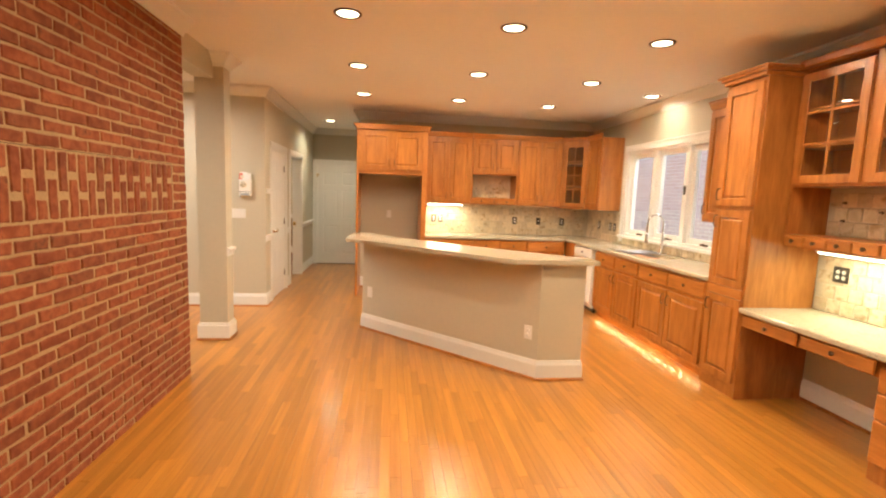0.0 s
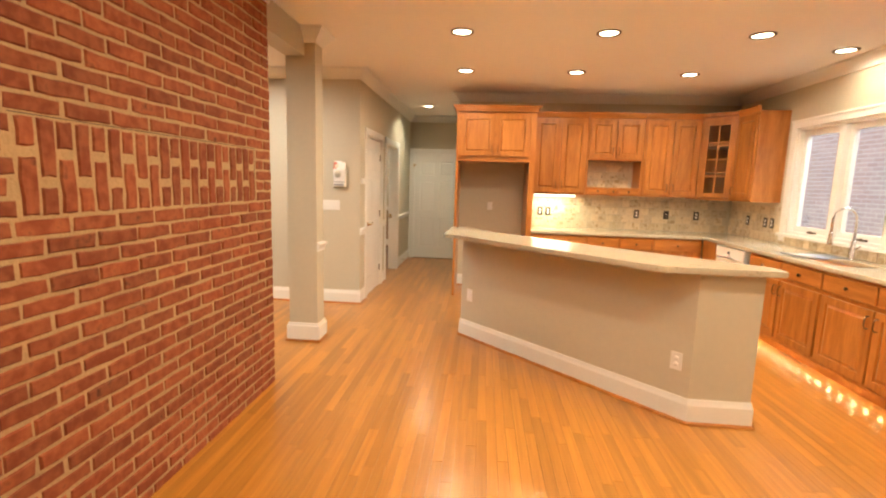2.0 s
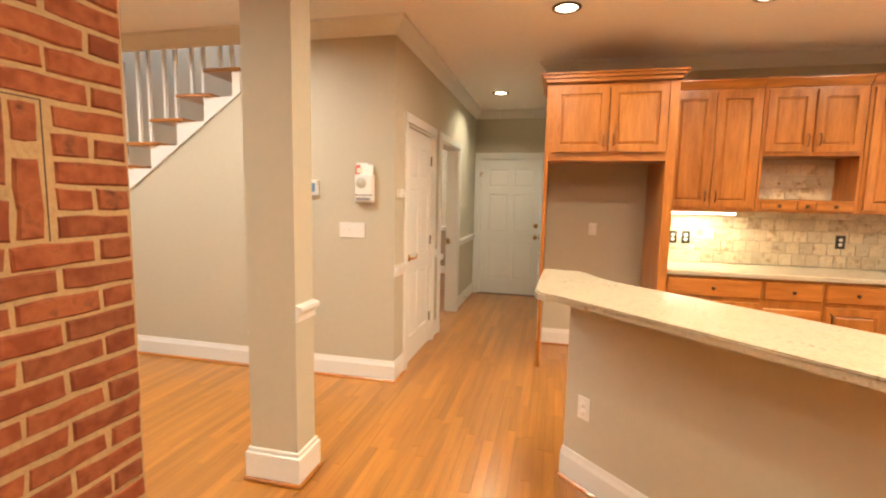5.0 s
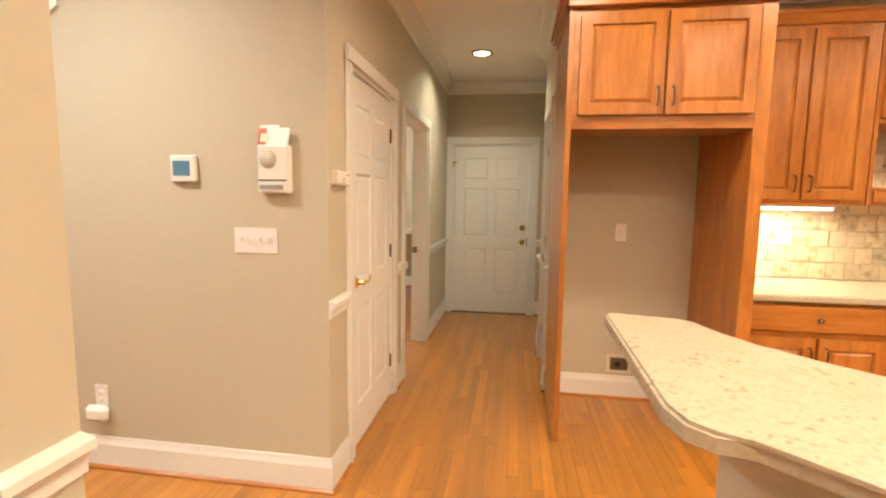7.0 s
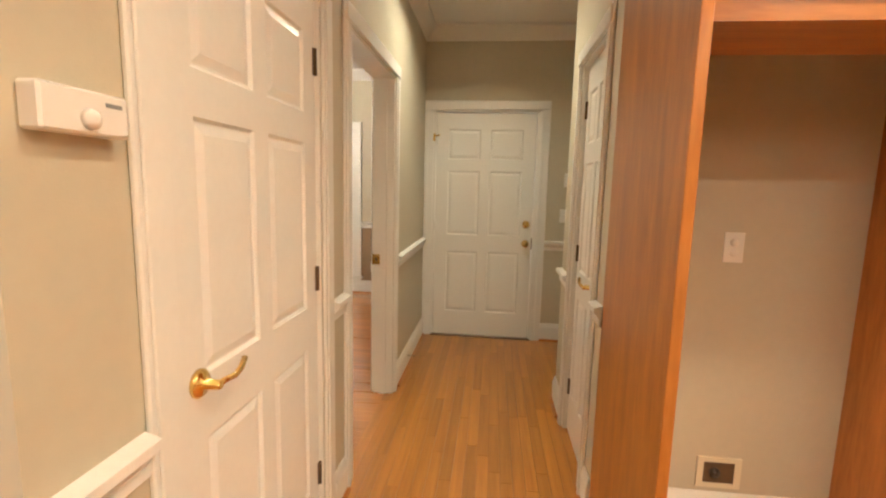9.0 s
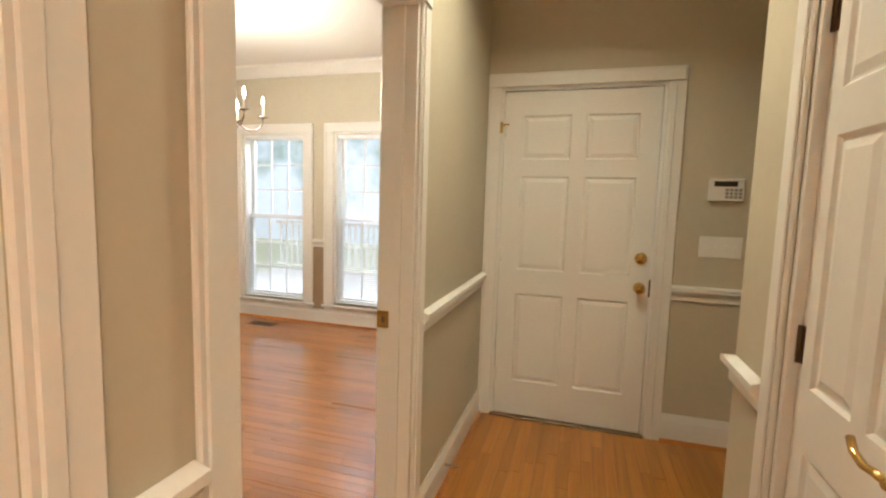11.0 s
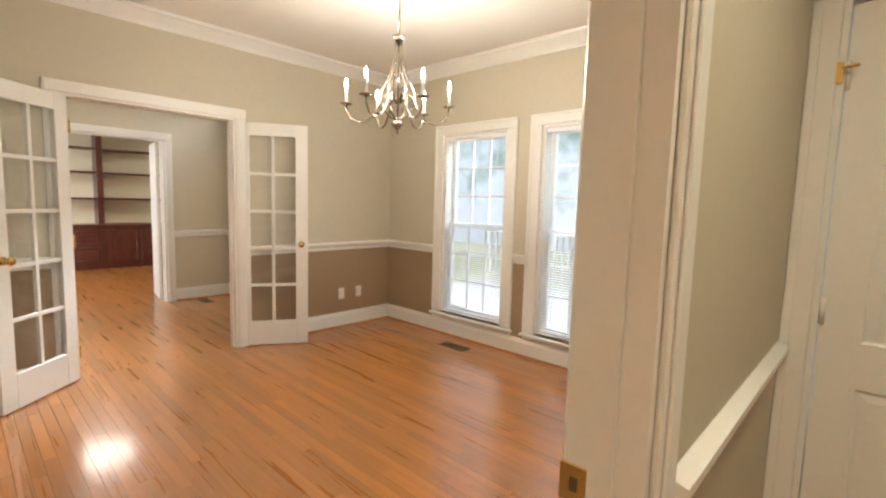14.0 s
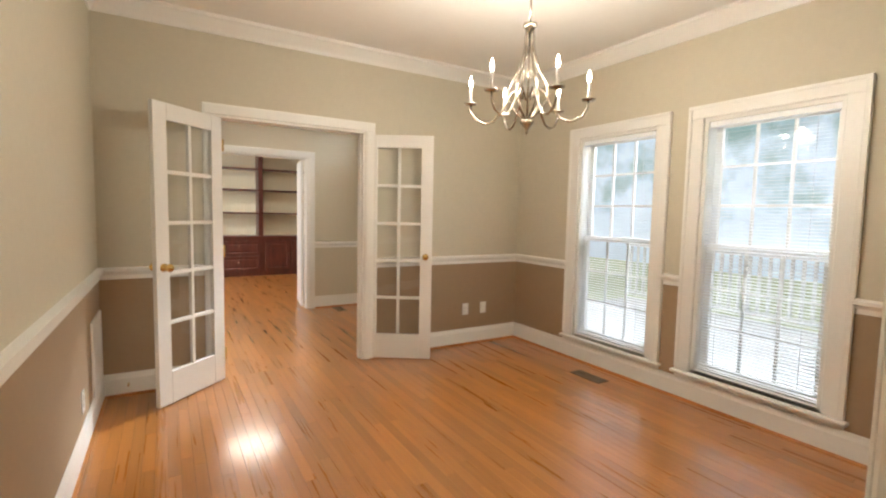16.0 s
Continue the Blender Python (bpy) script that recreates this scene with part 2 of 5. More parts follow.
def tube(bm, pts, r, seg=8):
    """Round bar along a line of points."""
    pts = [Vector(p) for p in pts]
    rings = []
    for i, p in enumerate(pts):
        d = (pts[min(i + 1, len(pts) - 1)] - pts[max(i - 1, 0)]).normalized()
        u = d.cross(Vector((0, 0, 1)) if abs(d.z) < 0.95 else Vector((1, 0, 0))).normalized()
        v = d.cross(u)
        rings.append([bm.verts.new(p + r * (math.cos(2 * math.pi * k / seg) * u + math.sin(2 * math.pi * k / seg) * v)) for k in range(seg)])
    for a, b in zip(rings, rings[1:]):
        for i in range(seg):
            f = bm.faces.new((a[i], a[(i + 1) % seg], b[(i + 1) % seg], b[i]))
            f.smooth = True
    bm.faces.new(rings[0][::-1])
    bm.faces.new(rings[-1])
    return bm


def mesh_of(name, bm, material):
    bmesh.ops.recalc_face_normals(bm, faces=bm.faces)
    me = bpy.data.meshes.new(name)
    bm.to_mesh(me)
    bm.free()
    me.materials.append(material)
    return me


def part(name, bm, material, parent, label=""):
    ob = new(name, mesh_of(name, bm, material))
    ob.parent = parent
    return tagged(ob, label)


def solid(name, bm, material, label, category, kind="", group=""):
    return tagged(new(name, mesh_of(name, bm, material)), label, category, group, kind)


def thing(name, m, label, category, group="", kind=""):
    ob = new(name)
    ob.empty_display_size = 0.1
    ob.matrix_world = m
    return tagged(ob, label, category, group, kind)


def wall(name, axis, at0, at1, a0, a1, z0, z1, holes=(), material=PAINT, label="beige painted plaster wall"):
    """A wall that runs along axis from a0 to a1, from at0 to at1 thick, with openings (a0, a1, z0, z1)."""
    bm = bmesh.new()
    def put(b0, b1, c0, c1):
        if b1 - b0 > 1e-4 and c1 - c0 > 1e-4:
            if axis == "x":
                box(bm, b0, at0, c0, b1, at1, c1)
            else:
                box(bm, at0, b0, c0, at1, b1, c1)
    cur = a0
    for h0, h1, hz0, hz1 in sorted(holes):
        put(cur, h0, z0, z1)
        put(h0, h1, z0, hz0)
        put(h0, h1, hz1, z1)
        cur = h1
    put(cur, a1, z0, z1)
    return solid(name, bm, material, label, "wall", "structure")


def trim(name, prof, runs, label, category, material=WHITE):
    """Moulding: profile of (out, up), along runs (p0, p1, out direction, z, mitre0, mitre1)."""
    bm = bmesh.new()
    for p0, p1, out, z, e0, e1 in runs:
        p0, p1, out = Vector((*p0, 0)), Vector((*p1, 0)), Vector((*out, 0))
        d = (p1 - p0).normalized()
        a = [bm.verts.new(p0 - d * e0 * o + out * o + Vector((0, 0, z + u))) for o, u in prof]
        b = [bm.verts.new(p1 + d * e1 * o + out * o + Vector((0, 0, z + u))) for o, u in prof]
        k = len(prof)
        for i in range(k):
            bm.faces.new((a[i], a[(i + 1) % k], b[(i + 1) % k], b[i]))
        bm.faces.new(a[::-1])
        bm.faces.new(b)
    return solid(name, bm, material, label, category, "structure")


SHOE = [(0, 0), (0.030, 0), (0.028, 0.010), (0.016, 0.020), (0, 0.020)]
BASE = [(0, 0.018), (0.016, 0.018), (0.016, 0.125), (0.010, 0.145), (0.006, 0.165), (0, 0.165)]
RAIL = [(0, 0), (0.012, 0.003), (0.012, 0.03), (0.022, 0.045), (0.034, 0.055), (0.034, 0.075), (0, 0.085)]
CROWN = [(0, -0.115), (0.012, -0.115), (0.02, -0.095), (0.03, -0.08), (0.075, -0.03), (0.088, -0.022), (0.09, 0), (0, 0)]
H = 2.72

# ---- structure ----
CASE_TOP = 2.11
wall("wall_hall_left", "y", -1.70, -1.57, 6.06, 9.69, -0.02, H, [(6.24, 7.05, -0.02, 2.03), (7.378, 8.30, -0.02, 2.03)])
wall("wall_hall_end", "x", 9.56, 9.69, -1.57, 0.6, -0.02, H, [(-1.49, -0.575, -0.02, 2.035)])
wall("wall_hall_right", "y", -0.50, -0.38, 7.40, 8.36, -0.02, H, [(7.47, 8.02, -0.02, 2.03)])
wall("wall_hall_recess", "x", 8.24, 8.36, -0.38, 0.6, -0.02, H)
wall("wall_hall_recess_side", "y", 0.45, 0.6, 8.36, 9.56, -0.02, H)
wall("wall_kitchen_back", "x", 7.27, 7.40, -0.50, 3.38, -0.02, H)
wall("wall_kitchen_window", "y", 3.25, 3.38, -2.5, 7.27, -0.02, H, [(4.14, 6.06, 1.03, 2.17)])
wall("wall_rear", "x", -2.63, -2.5, -7.0, 3.38, -0.02, H)
wall("wall_beside_brick", "y", -1.75, -1.62, -2.5, 1.73, -0.02, H)
wall("brick_wall_core", "y", -1.86, -1.602, 1.73, 3.72, -0.02, H, material=MORTAR, label="pale tan mortar bed of the brick chimney wall")
wall("opening_header", "y", -1.846, -1.68, 3.72, 4.565, 2.50, H)
wall("wall_living_side", "y", -7.0, -6.87, -2.5, 7.0, -0.02, H)
wall("wall_stair_back", "x", 6.90, 7.0, -6.87, -1.70, -0.02, 5.2)
bm = bmesh.new()
vs = [(-6.87, -0.02), (-1.57, -0.02), (-1.57, H), (-2.86, H), (-2.86, 2.24), (-6.0, 0.10), (-6.87, 0.10)]
fr = [bm.verts.new((x, 5.93, z)) for x, z in vs]
bk = [bm.verts.new((x, 6.06, z)) for x, z in vs]
bm.faces.new(fr), bm.faces.new(bk[::-1])
for i in range(len(vs)):
    bm.faces.new((fr[i], fr[(i + 1) % len(vs)], bk[(i + 1) % len(vs)], bk[i]))
solid("wall_thermostat", bm, PAINT, "beige painted wall under the open staircase", "wall", "structure")

# dining room, foyer, study
wall("wall_dining_south", "x", 7.25, 7.395, -5.59, -1.70, -0.02, H)
wall("wall_dining_east", "y", -1.70, -1.57, 9.69, 11.20, -0.02, H)
wall("wall_dining_windows", "x", 11.05, 11.20, -5.59, -1.70, -0.02, H, [(-4.61, -3.83, 0.24, 2.03), (-3.475, -2.685, 0.24, 2.03)])
wall("wall_dining_west", "y", -5.59, -5.46, 7.38, 11.05, -0.02, H, [(8.13, 9.31, -0.02, 2.03)])
wall("wall_foyer_front", "x", 10.20, 10.35, -7.98, -5.59, -0.02, H, [(-7.70, -7.40, 0.15, 2.02), (-7.70, -6.0, 2.12, 2.45)])
wall("wall_foyer_west", "y", -7.98, -7.85, 5.5, 10.20, -0.02, H, [(8.28, 9.43, -0.02, 2.03)])
wall("wall_foyer_rear", "x", 7.0, 7.13, -7.98, -5.59, -0.02, H)
wall("wall_study_far", "y", -12.0, -11.87, 5.4, 11.2, -0.02, H)
wall("wall_study_north", "x", 11.0, 11.13, -11.87, -7.98, -0.02, H)
# opening is made up, out of view, to hold the study's fill lamp
wall("wall_study_south", "x", 5.4, 5.53, -11.87, -7.98, -0.02, H, [(-10.5, -8.9, 0.7, 2.3)])
wall("wall_study_east", "y", -7.98, -7.85, 10.35, 11.0, -0.02, H)

tagged(solid("ceiling", boxed(-7.0, -2.63, H, 3.38, 6.06, H + 0.15), CEIL, "smooth white painted ceiling", "ceiling"), kind="structure")
solid("ceiling_hall", boxed(-1.70, 6.06, H, 3.38, 9.69, H + 0.15), CEIL, "smooth white painted hall ceiling", "ceiling", "structure")
solid("ceiling_dining", boxed(-5.59, 7.25, H, -1.70, 11.2, H + 0.15), CEIL, "smooth white painted dining room ceiling", "ceiling", "structure")
solid("ceiling_foyer", boxed(-7.98, 7.0, H, -5.59, 10.35, H + 0.15), CEIL, "smooth white painted foyer ceiling", "ceiling", "structure")
solid("ceiling_study", boxed(-12.0, 5.4, H, -7.98, 11.13, H + 0.15), CEIL, "smooth white painted study ceiling", "ceiling", "structure")
solid("ceiling_stairwell", boxed(-7.0, 6.06, 5.2, -1.7, 7.0, 5.3), CEIL, "white ceiling high over the stairs", "ceiling", "structure")

BASE_RUNS = [
    ((-6.87, 5.93), (-1.57, 5.93), (0, -1), 0, 0, 1), ((-1.57, 5.93), (-1.57, 6.15), (1, 0), 0, 1, 0),
    ((-1.57, 7.14), (-1.57, 7.288), (1, 0), 0, 0, 0), ((-1.57, 8.39), (-1.57, 9.56), (1, 0), 0, 0, -1),
    ((-0.49, 9.56), (0.45, 9.56), (0, -1), 0, 0, -1), ((-0.50, 7.27), (-0.50, 7.38), (-1, 0), 0, 0, 0),
    ((-0.50, 8.11), (-0.50, 8.36), (-1, 0), 0, 0, 1), ((-0.47, 7.27), (0.42, 7.27), (0, -1), 0, 0, 0),
    ((-5.46, 7.395), (-1.70, 7.395), (0, 1), 0, -1, 0), ((-5.46, 7.395), (-5.46, 8.04), (1, 0), 0, -1, 0),
    ((-5.46, 9.40), (-5.46, 11.05), (1, 0), 0, 0, -1), ((-5.46, 11.05), (-1.70, 11.05), (0, -1), 0, -1, -1),
    ((-1.70, 8.39), (-1.70, 11.05), (-1, 0), 0, 0, -1), ((-7.85, 9.52), (-7.85, 10.2), (1, 0), 0, 0, -1),
    ((-7.85, 7.13), (-7.85, 8.19), (1, 0), 0, 0, 0), ((-7.85, 10.2), (-7.78, 10.2), (0, -1), 0, -1, 0),
    ((3.25, 2.1), (3.25, 3.06), (-1, 0), 0, 0, 0)]
trim("baseboard", BASE, BASE_RUNS, "tall white painted baseboard", "baseboard")
trim("shoe_moulding", SHOE, BASE_RUNS, "thin stained oak shoe moulding along the floor", "shoe moulding", OAK_ACROSS)
trim("chair_rail", RAIL, [
    ((-1.57, 5.93), (-1.57, 6.15), (1, 0), 0.83, 0, 0), ((-1.57, 7.14), (-1.57, 7.288), (1, 0), 0.83, 0, 0),
    ((-1.57, 8.39), (-1.57, 9.56), (1, 0), 0.83, 0, -1), ((-0.49, 9.56), (0.45, 9.56), (0, -1), 0.83, 0, -1),
    ((-0.50, 7.27), (-0.50, 7.38), (-1, 0), 0.83, 0, 0), ((-0.50, 8.11), (-0.50, 8.36), (-1, 0), 0.80, 0, 1),
    ((-5.46, 7.395), (-1.70, 7.395), (0, 1), 0.83, -1, 0), ((-5.46, 7.395), (-5.46, 8.04), (1, 0), 0.83, -1, 0),
    ((-5.46, 9.40), (-5.46, 11.05), (1, 0), 0.83, 0, -1), ((-5.46, 11.05), (-4.72, 11.05), (0, -1), 0.83, -1, 0),
    ((-3.745, 11.05), (-3.58, 11.05), (0, -1), 0.83, 0, 0), ((-2.585, 11.05), (-1.70, 11.05), (0, -1), 0.83, 0, -1),
    ((-1.70, 8.39), (-1.70, 11.05), (-1, 0), 0.83, 0, -1), ((-7.85, 9.52), (-7.85, 10.2), (1, 0), 0.83, 0, -1),
    ((-1.588, 4.565), (-1.588, 4.735), (1, 0), 0.83, 0, 0)], "white painted chair rail moulding", "chair rail")
trim("crown_moulding", CROWN, [
    ((-6.87, 5.93), (-1.57, 5.93), (0, -1), H, 0, 1), ((-1.57, 5.93), (-1.57, 9.56), (1, 0), H, 1, -1),
    ((-1.57, 9.56), (0.45, 9.56), (0, -1), H, -1, -1), ((-0.50, 7.27), (-0.50, 8.36), (-1, 0), H, 1, 1),
    ((-0.50, 7.27), (3.25, 7.27), (0, -1), H, 1, -1), ((3.25, -2.5), (3.25, 7.27), (-1, 0), H, 0, -1),
    ((-1.595, 1.73), (-1.595, 3.72), (1, 0), H, 0, 0), ((-1.588, 4.565), (-1.588, 4.735), (1, 0), H, 1, 1), ((-1.848, 4.565), (-1.588, 4.565), (0, -1), H, 1, 1),
    ((-1.848, 4.735), (-1.588, 4.735), (0, 1), H, 1, 1),
    ((-5.46, 7.395), (-1.70, 7.395), (0, 1), H, -1, -1), ((-5.46, 7.395), (-5.46, 11.05), (1, 0), H, -1, -1),
    ((-5.46, 11.05), (-1.70, 11.05), (0, -1), H, -1, -1), ((-1.70, 7.395), (-1.70, 11.05), (-1, 0), H, -1, -1)],
    "white painted crown moulding", "crown moulding")

# tan paint under the dining room's chair rail
bm = bmesh.new()
for q in ((-5.46, 7.395, -1.70, 7.398), (-5.46, 7.398, -5.457, 8.04), (-5.46, 9.40, -5.457, 11.047), (-5.46, 11.047, -4.72, 11.05),
          (-3.745, 11.047, -3.58, 11.05), (-2.585, 11.047, -1.703, 11.05), (-1.703, 8.39, -1.70, 11.047), (-4.72, 11.047, -3.745, 11.05)):
    top = 0.16 if q[0] == -4.72 else 0.84
    box(bm, q[0], q[1], 0, q[2], q[3], top)
solid("dado_paint", bm, TAN, "tan painted lower wall of the dining room", "wall", "structure")


def casing(name, axis, face, out, a0, a1, top, label, depth=0.0, width=0.09):
    """Door casing round an opening from a0 to a1, on the wall face at 'face', standing out by 18 mm; depth lines the jamb."""
    frame_ob = thing(name, pose(0, 0, 0), label, "door casing", kind="structure")
    t = 0.014 * out
    def piece(nm, b0, b1, z0, z1):
        bm = bmesh.new()
        lo, hi = sorted((face, face + t))
        if axis == "y":
            box(bm, lo, b0, z0, hi, b1, z1, 0.004)
            box(bm, *sorted((face + t, face + 1.5 * t))[:1], b0 + 0.012, z0, sorted((face + t, face + 1.5 * t))[1], b1 - 0.05 if b1 - b0 < 0.2 else b1 - 0.012, z1 - 0.012, 0.003)
        else:
            box(bm, b0, lo, z0, b1, hi, z1, 0.004)
            box(bm, b0 + 0.012, sorted((face + t, face + 1.5 * t))[0], z0, b1 - (0.05 if b1 - b0 < 0.2 else 0.012), sorted((face + t, face + 1.5 * t))[1], z1 - 0.012, 0.003)
        part(nm, bm, WHITE, frame_ob)
    piece("side_casing", a0 - width, a0, 0, top)
    piece("side_casing", a1, a1 + width, 0, top)
    piece("head_casing", a0 - width, a1 + width, top, top + width - 0.01)
    if depth:
        bm = bmesh.new()
        lo, hi = sorted((face, face - out * depth))
        if axis == "y":
            box(bm, lo, a0, 0, hi, a0 + 0.018, top), box(bm, lo, a1 - 0.018, 0, hi, a1, top), box(bm, lo, a0 + 0.018, top - 0.018, hi, a1 - 0.018, top)
            mid = (lo + hi) / 2
            box(bm, mid - 0.02, a0 + 0.018, 0, mid + 0.02, a0 + 0.022, top - 0.018), box(bm, mid - 0.02, a1 - 0.03, 0, mid + 0.02, a1 - 0.018, top - 0.018)
        else:
            box(bm, a0, lo, 0, a0 + 0.018, hi, top), box(bm, a1 - 0.018, lo, 0, a1, hi, top), box(bm, a0 + 0.018, lo, top - 0.018, a1 - 0.018, hi, top)
        part("jamb", bm, WHITE, frame_ob)
    return frame_ob


casing("casing_closet", "y", -1.57, 1, 6.24, 7.05, 2.03, "white moulded casing round the closet door", 0.13)
casing("casing_dining_hall", "y", -1.57, 1, 7.378, 8.30, 2.03, "white moulded casing of the dining room opening", 0.13)
casing("casing_dining_inside", "y", -1.70, -1, 7.378, 8.30, 2.03, "white moulded casing on the dining room side")
casing("casing_garage", "x", 9.56, -1, -1.49, -0.575, 2.035, "white casing round the end door of the hall", 0.13)
casing("casing_pantry", "y", -0.50, -1, 7.47, 8.02, 2.03, "white moulded casing of the pantry door", 0.12)
casing("casing_french", "y", -5.46, 1, 8.13, 9.31, 2.03, "white moulded casing of the french doors", 0.13)
casing("casing_study", "y", -7.85, 1, 8.28, 9.43, 2.03, "white casing of the study opening", 0.13)
casing("casing_beside_brick", "y", -1.62, 1, 0.67, 1.63, 2.03, "white casing beside the brick wall")


# ---- doors ----
def panel_slab(w, h, t, xs, zs, depth=0.008, lip=0.012):
    """A door slab, its face at y = 0 turned to -y, with panels between the pairs of xs and zs."""
    bm = bmesh.new()
    cx, cz = sorted({0, w, *[v for p in xs for v in p]}), sorted({0, h, *[v for p in zs for v in p]})
    vs = {(i, k): bm.verts.new((x, 0, z)) for i, x in enumerate(cx) for k, z in enumerate(cz)}
    sunk = []
    for i in range(len(cx) - 1):
        for k in range(len(cz) - 1):
            f = bm.faces.new((vs[i, k], vs[i + 1, k], vs[i + 1, k + 1], vs[i, k + 1]))
            if any(abs(cx[i] - a) < 1e-6 for a, _ in xs) and any(abs(cz[k] - a) < 1e-6 for a, _ in zs):
                sunk.append(f)
    ret = bmesh.ops.extrude_face_region(bm, geom=bm.faces[:])
    bmesh.ops.translate(bm, verts=[v for v in ret["geom"] if isinstance(v, bmesh.types.BMVert)], vec=(0, t, 0))
    bmesh.ops.recalc_face_normals(bm, faces=bm.faces)
    front = [f for f in bm.faces if f.normal.y < -0.9 and f.calc_center_median().y < t / 2 and any(
        a - 1e-4 < f.calc_center_median().x < b + 1e-4 for a, b in xs) and any(a - 1e-4 < f.calc_center_median().z < b + 1e-4 for a, b in zs)]
    for f in front:
        bmesh.ops.inset_individual(bm, faces=[f], thickness=lip, depth=-depth)
        bmesh.ops.inset_individual(bm, faces=[f], thickness=0.008, depth=0)
        bmesh.ops.inset_individual(bm, faces=[f], thickness=min(0.03, w * 0.06), depth=depth * 0.8)
    return bm


def six_panel(name, m, w, h, label, hinges_right=True, knob="lever"):
    d = thing(name, m, label, "door", kind="structure")
    s = w / 0.9
    xs = ((0.11 * s, 0.405 * s), (0.495 * s, 0.79 * s))
    part("door_leaf", panel_slab(w, h, 0.04, xs, ((0.22, 0.78), (0.93, 1.50), (1.60, 1.86))), WHITE, d)
    hx = w - 0.004 if hinges_right else 0.004
    for z in (0.25, 1.02, 1.78):
        bm = bmesh.new()
        lathe(bm, [(0.007, -0.045), (0.007, 0.045)], (hx, -0.004, z), 8)
        box(bm, hx - 0.014, -0.002, z - 0.045, hx + 0.014, 0.0, z + 0.045)
        part("hinge", bm, BRONZE if knob == "lever" else WHITE, d)
    kx = 0.07 if hinges_right else w - (0.07 if knob == "lever" else 0.055)
    sgn = 1 if hinges_right else -1
    if knob == "lever":
        bm = lathe(bmesh.new(), [(0.033, 0), (0.033, -0.006), (0.026, -0.013), (0.012, -0.016), (0.011, -0.05), (0.008, -0.055)], (kx, 0, 0.92), 18, "y")
        k = part("handle", bm, BRASS, d, "polished brass lever handle")
        bm = tube(bmesh.new(), [(kx, -0.045, 0.92), (kx + sgn * 0.03, -0.05, 0.922), (kx + sgn * 0.06, -0.05, 0.917), (kx + sgn * 0.09, -0.05, 0.925), (kx + sgn * 0.115, -0.045, 0.94)], 0.0075)
        part("lever", bm, BRASS, k)
        part("latch_plate", boxed(-0.003 if hinges_right else w - 0.002, -0.003, 0.89, 0.002 if hinges_right else w + 0.003, 0.02, 0.95), BRONZE, d)
    else:
        bm = lathe(bmesh.new(), [(0.032, 0), (0.032, -0.006), (0.012, -0.012), (0.011, -0.03), (0.026, -0.04), (0.03, -0.055), (0.022, -0.07), (0.002, -0.073)], (kx, 0, 0.87), 18, "y")
        part("knob", bm, BRASS, d, "polished brass door knob")
        bm = lathe(bmesh.new(), [(0.034, 0), (0.032, -0.012), (0.022, -0.014), (0.02, -0.02), (0.002, -0.021)], (kx, 0, 1.04), 18, "y")
        dead = part("deadbolt", bm, BRASS, d, "round brass deadbolt")
        part("thumb_turn", boxed(kx - 0.016, -0.034, 1.034, kx + 0.016, -0.02, 1.046, bevel=0.002), BRASS, dead)
        part("strike_plate", boxed(w - 0.004, -0.004, 0.82, w + 0.008, 0.01, 0.92), BRONZE, d)
    return d


# hall doors
six_panel("door_closet", pose(-1.585, 6.260, 0.008, 0, 0, 90), 0.77, 2.0, "closed white six-panel closet door with brass lever")
six_panel("door_pantry", pose(-0.475, 8.002, 0.008, 0, 0, -90), 0.512, 2.0, "closed white six-panel pantry door with brass lever", False)
garage = six_panel("door_garage", pose(-1.468, 9.575, 0.012, 0, 0, 0), 0.87, 2.0, "closed white six-panel door at the end of the hall", False, "knob")
bm = tube(bmesh.new(), [(-0.03, -0.02, 1.80), (0.03, -0.035, 1.805)], 0.006)
box(bm, -0.025, -0.03, 1.755, -0.008, -0.022, 1.82)
part("door_guard", bm, BRASS, garage, "small brass swing bar guard")
solid("threshold", boxed(-1.49, 9.53, 0.0, -0.575, 9.66, 0.012, bevel=0.004), BRONZE, "dark metal threshold under the end door", "threshold", "structure")


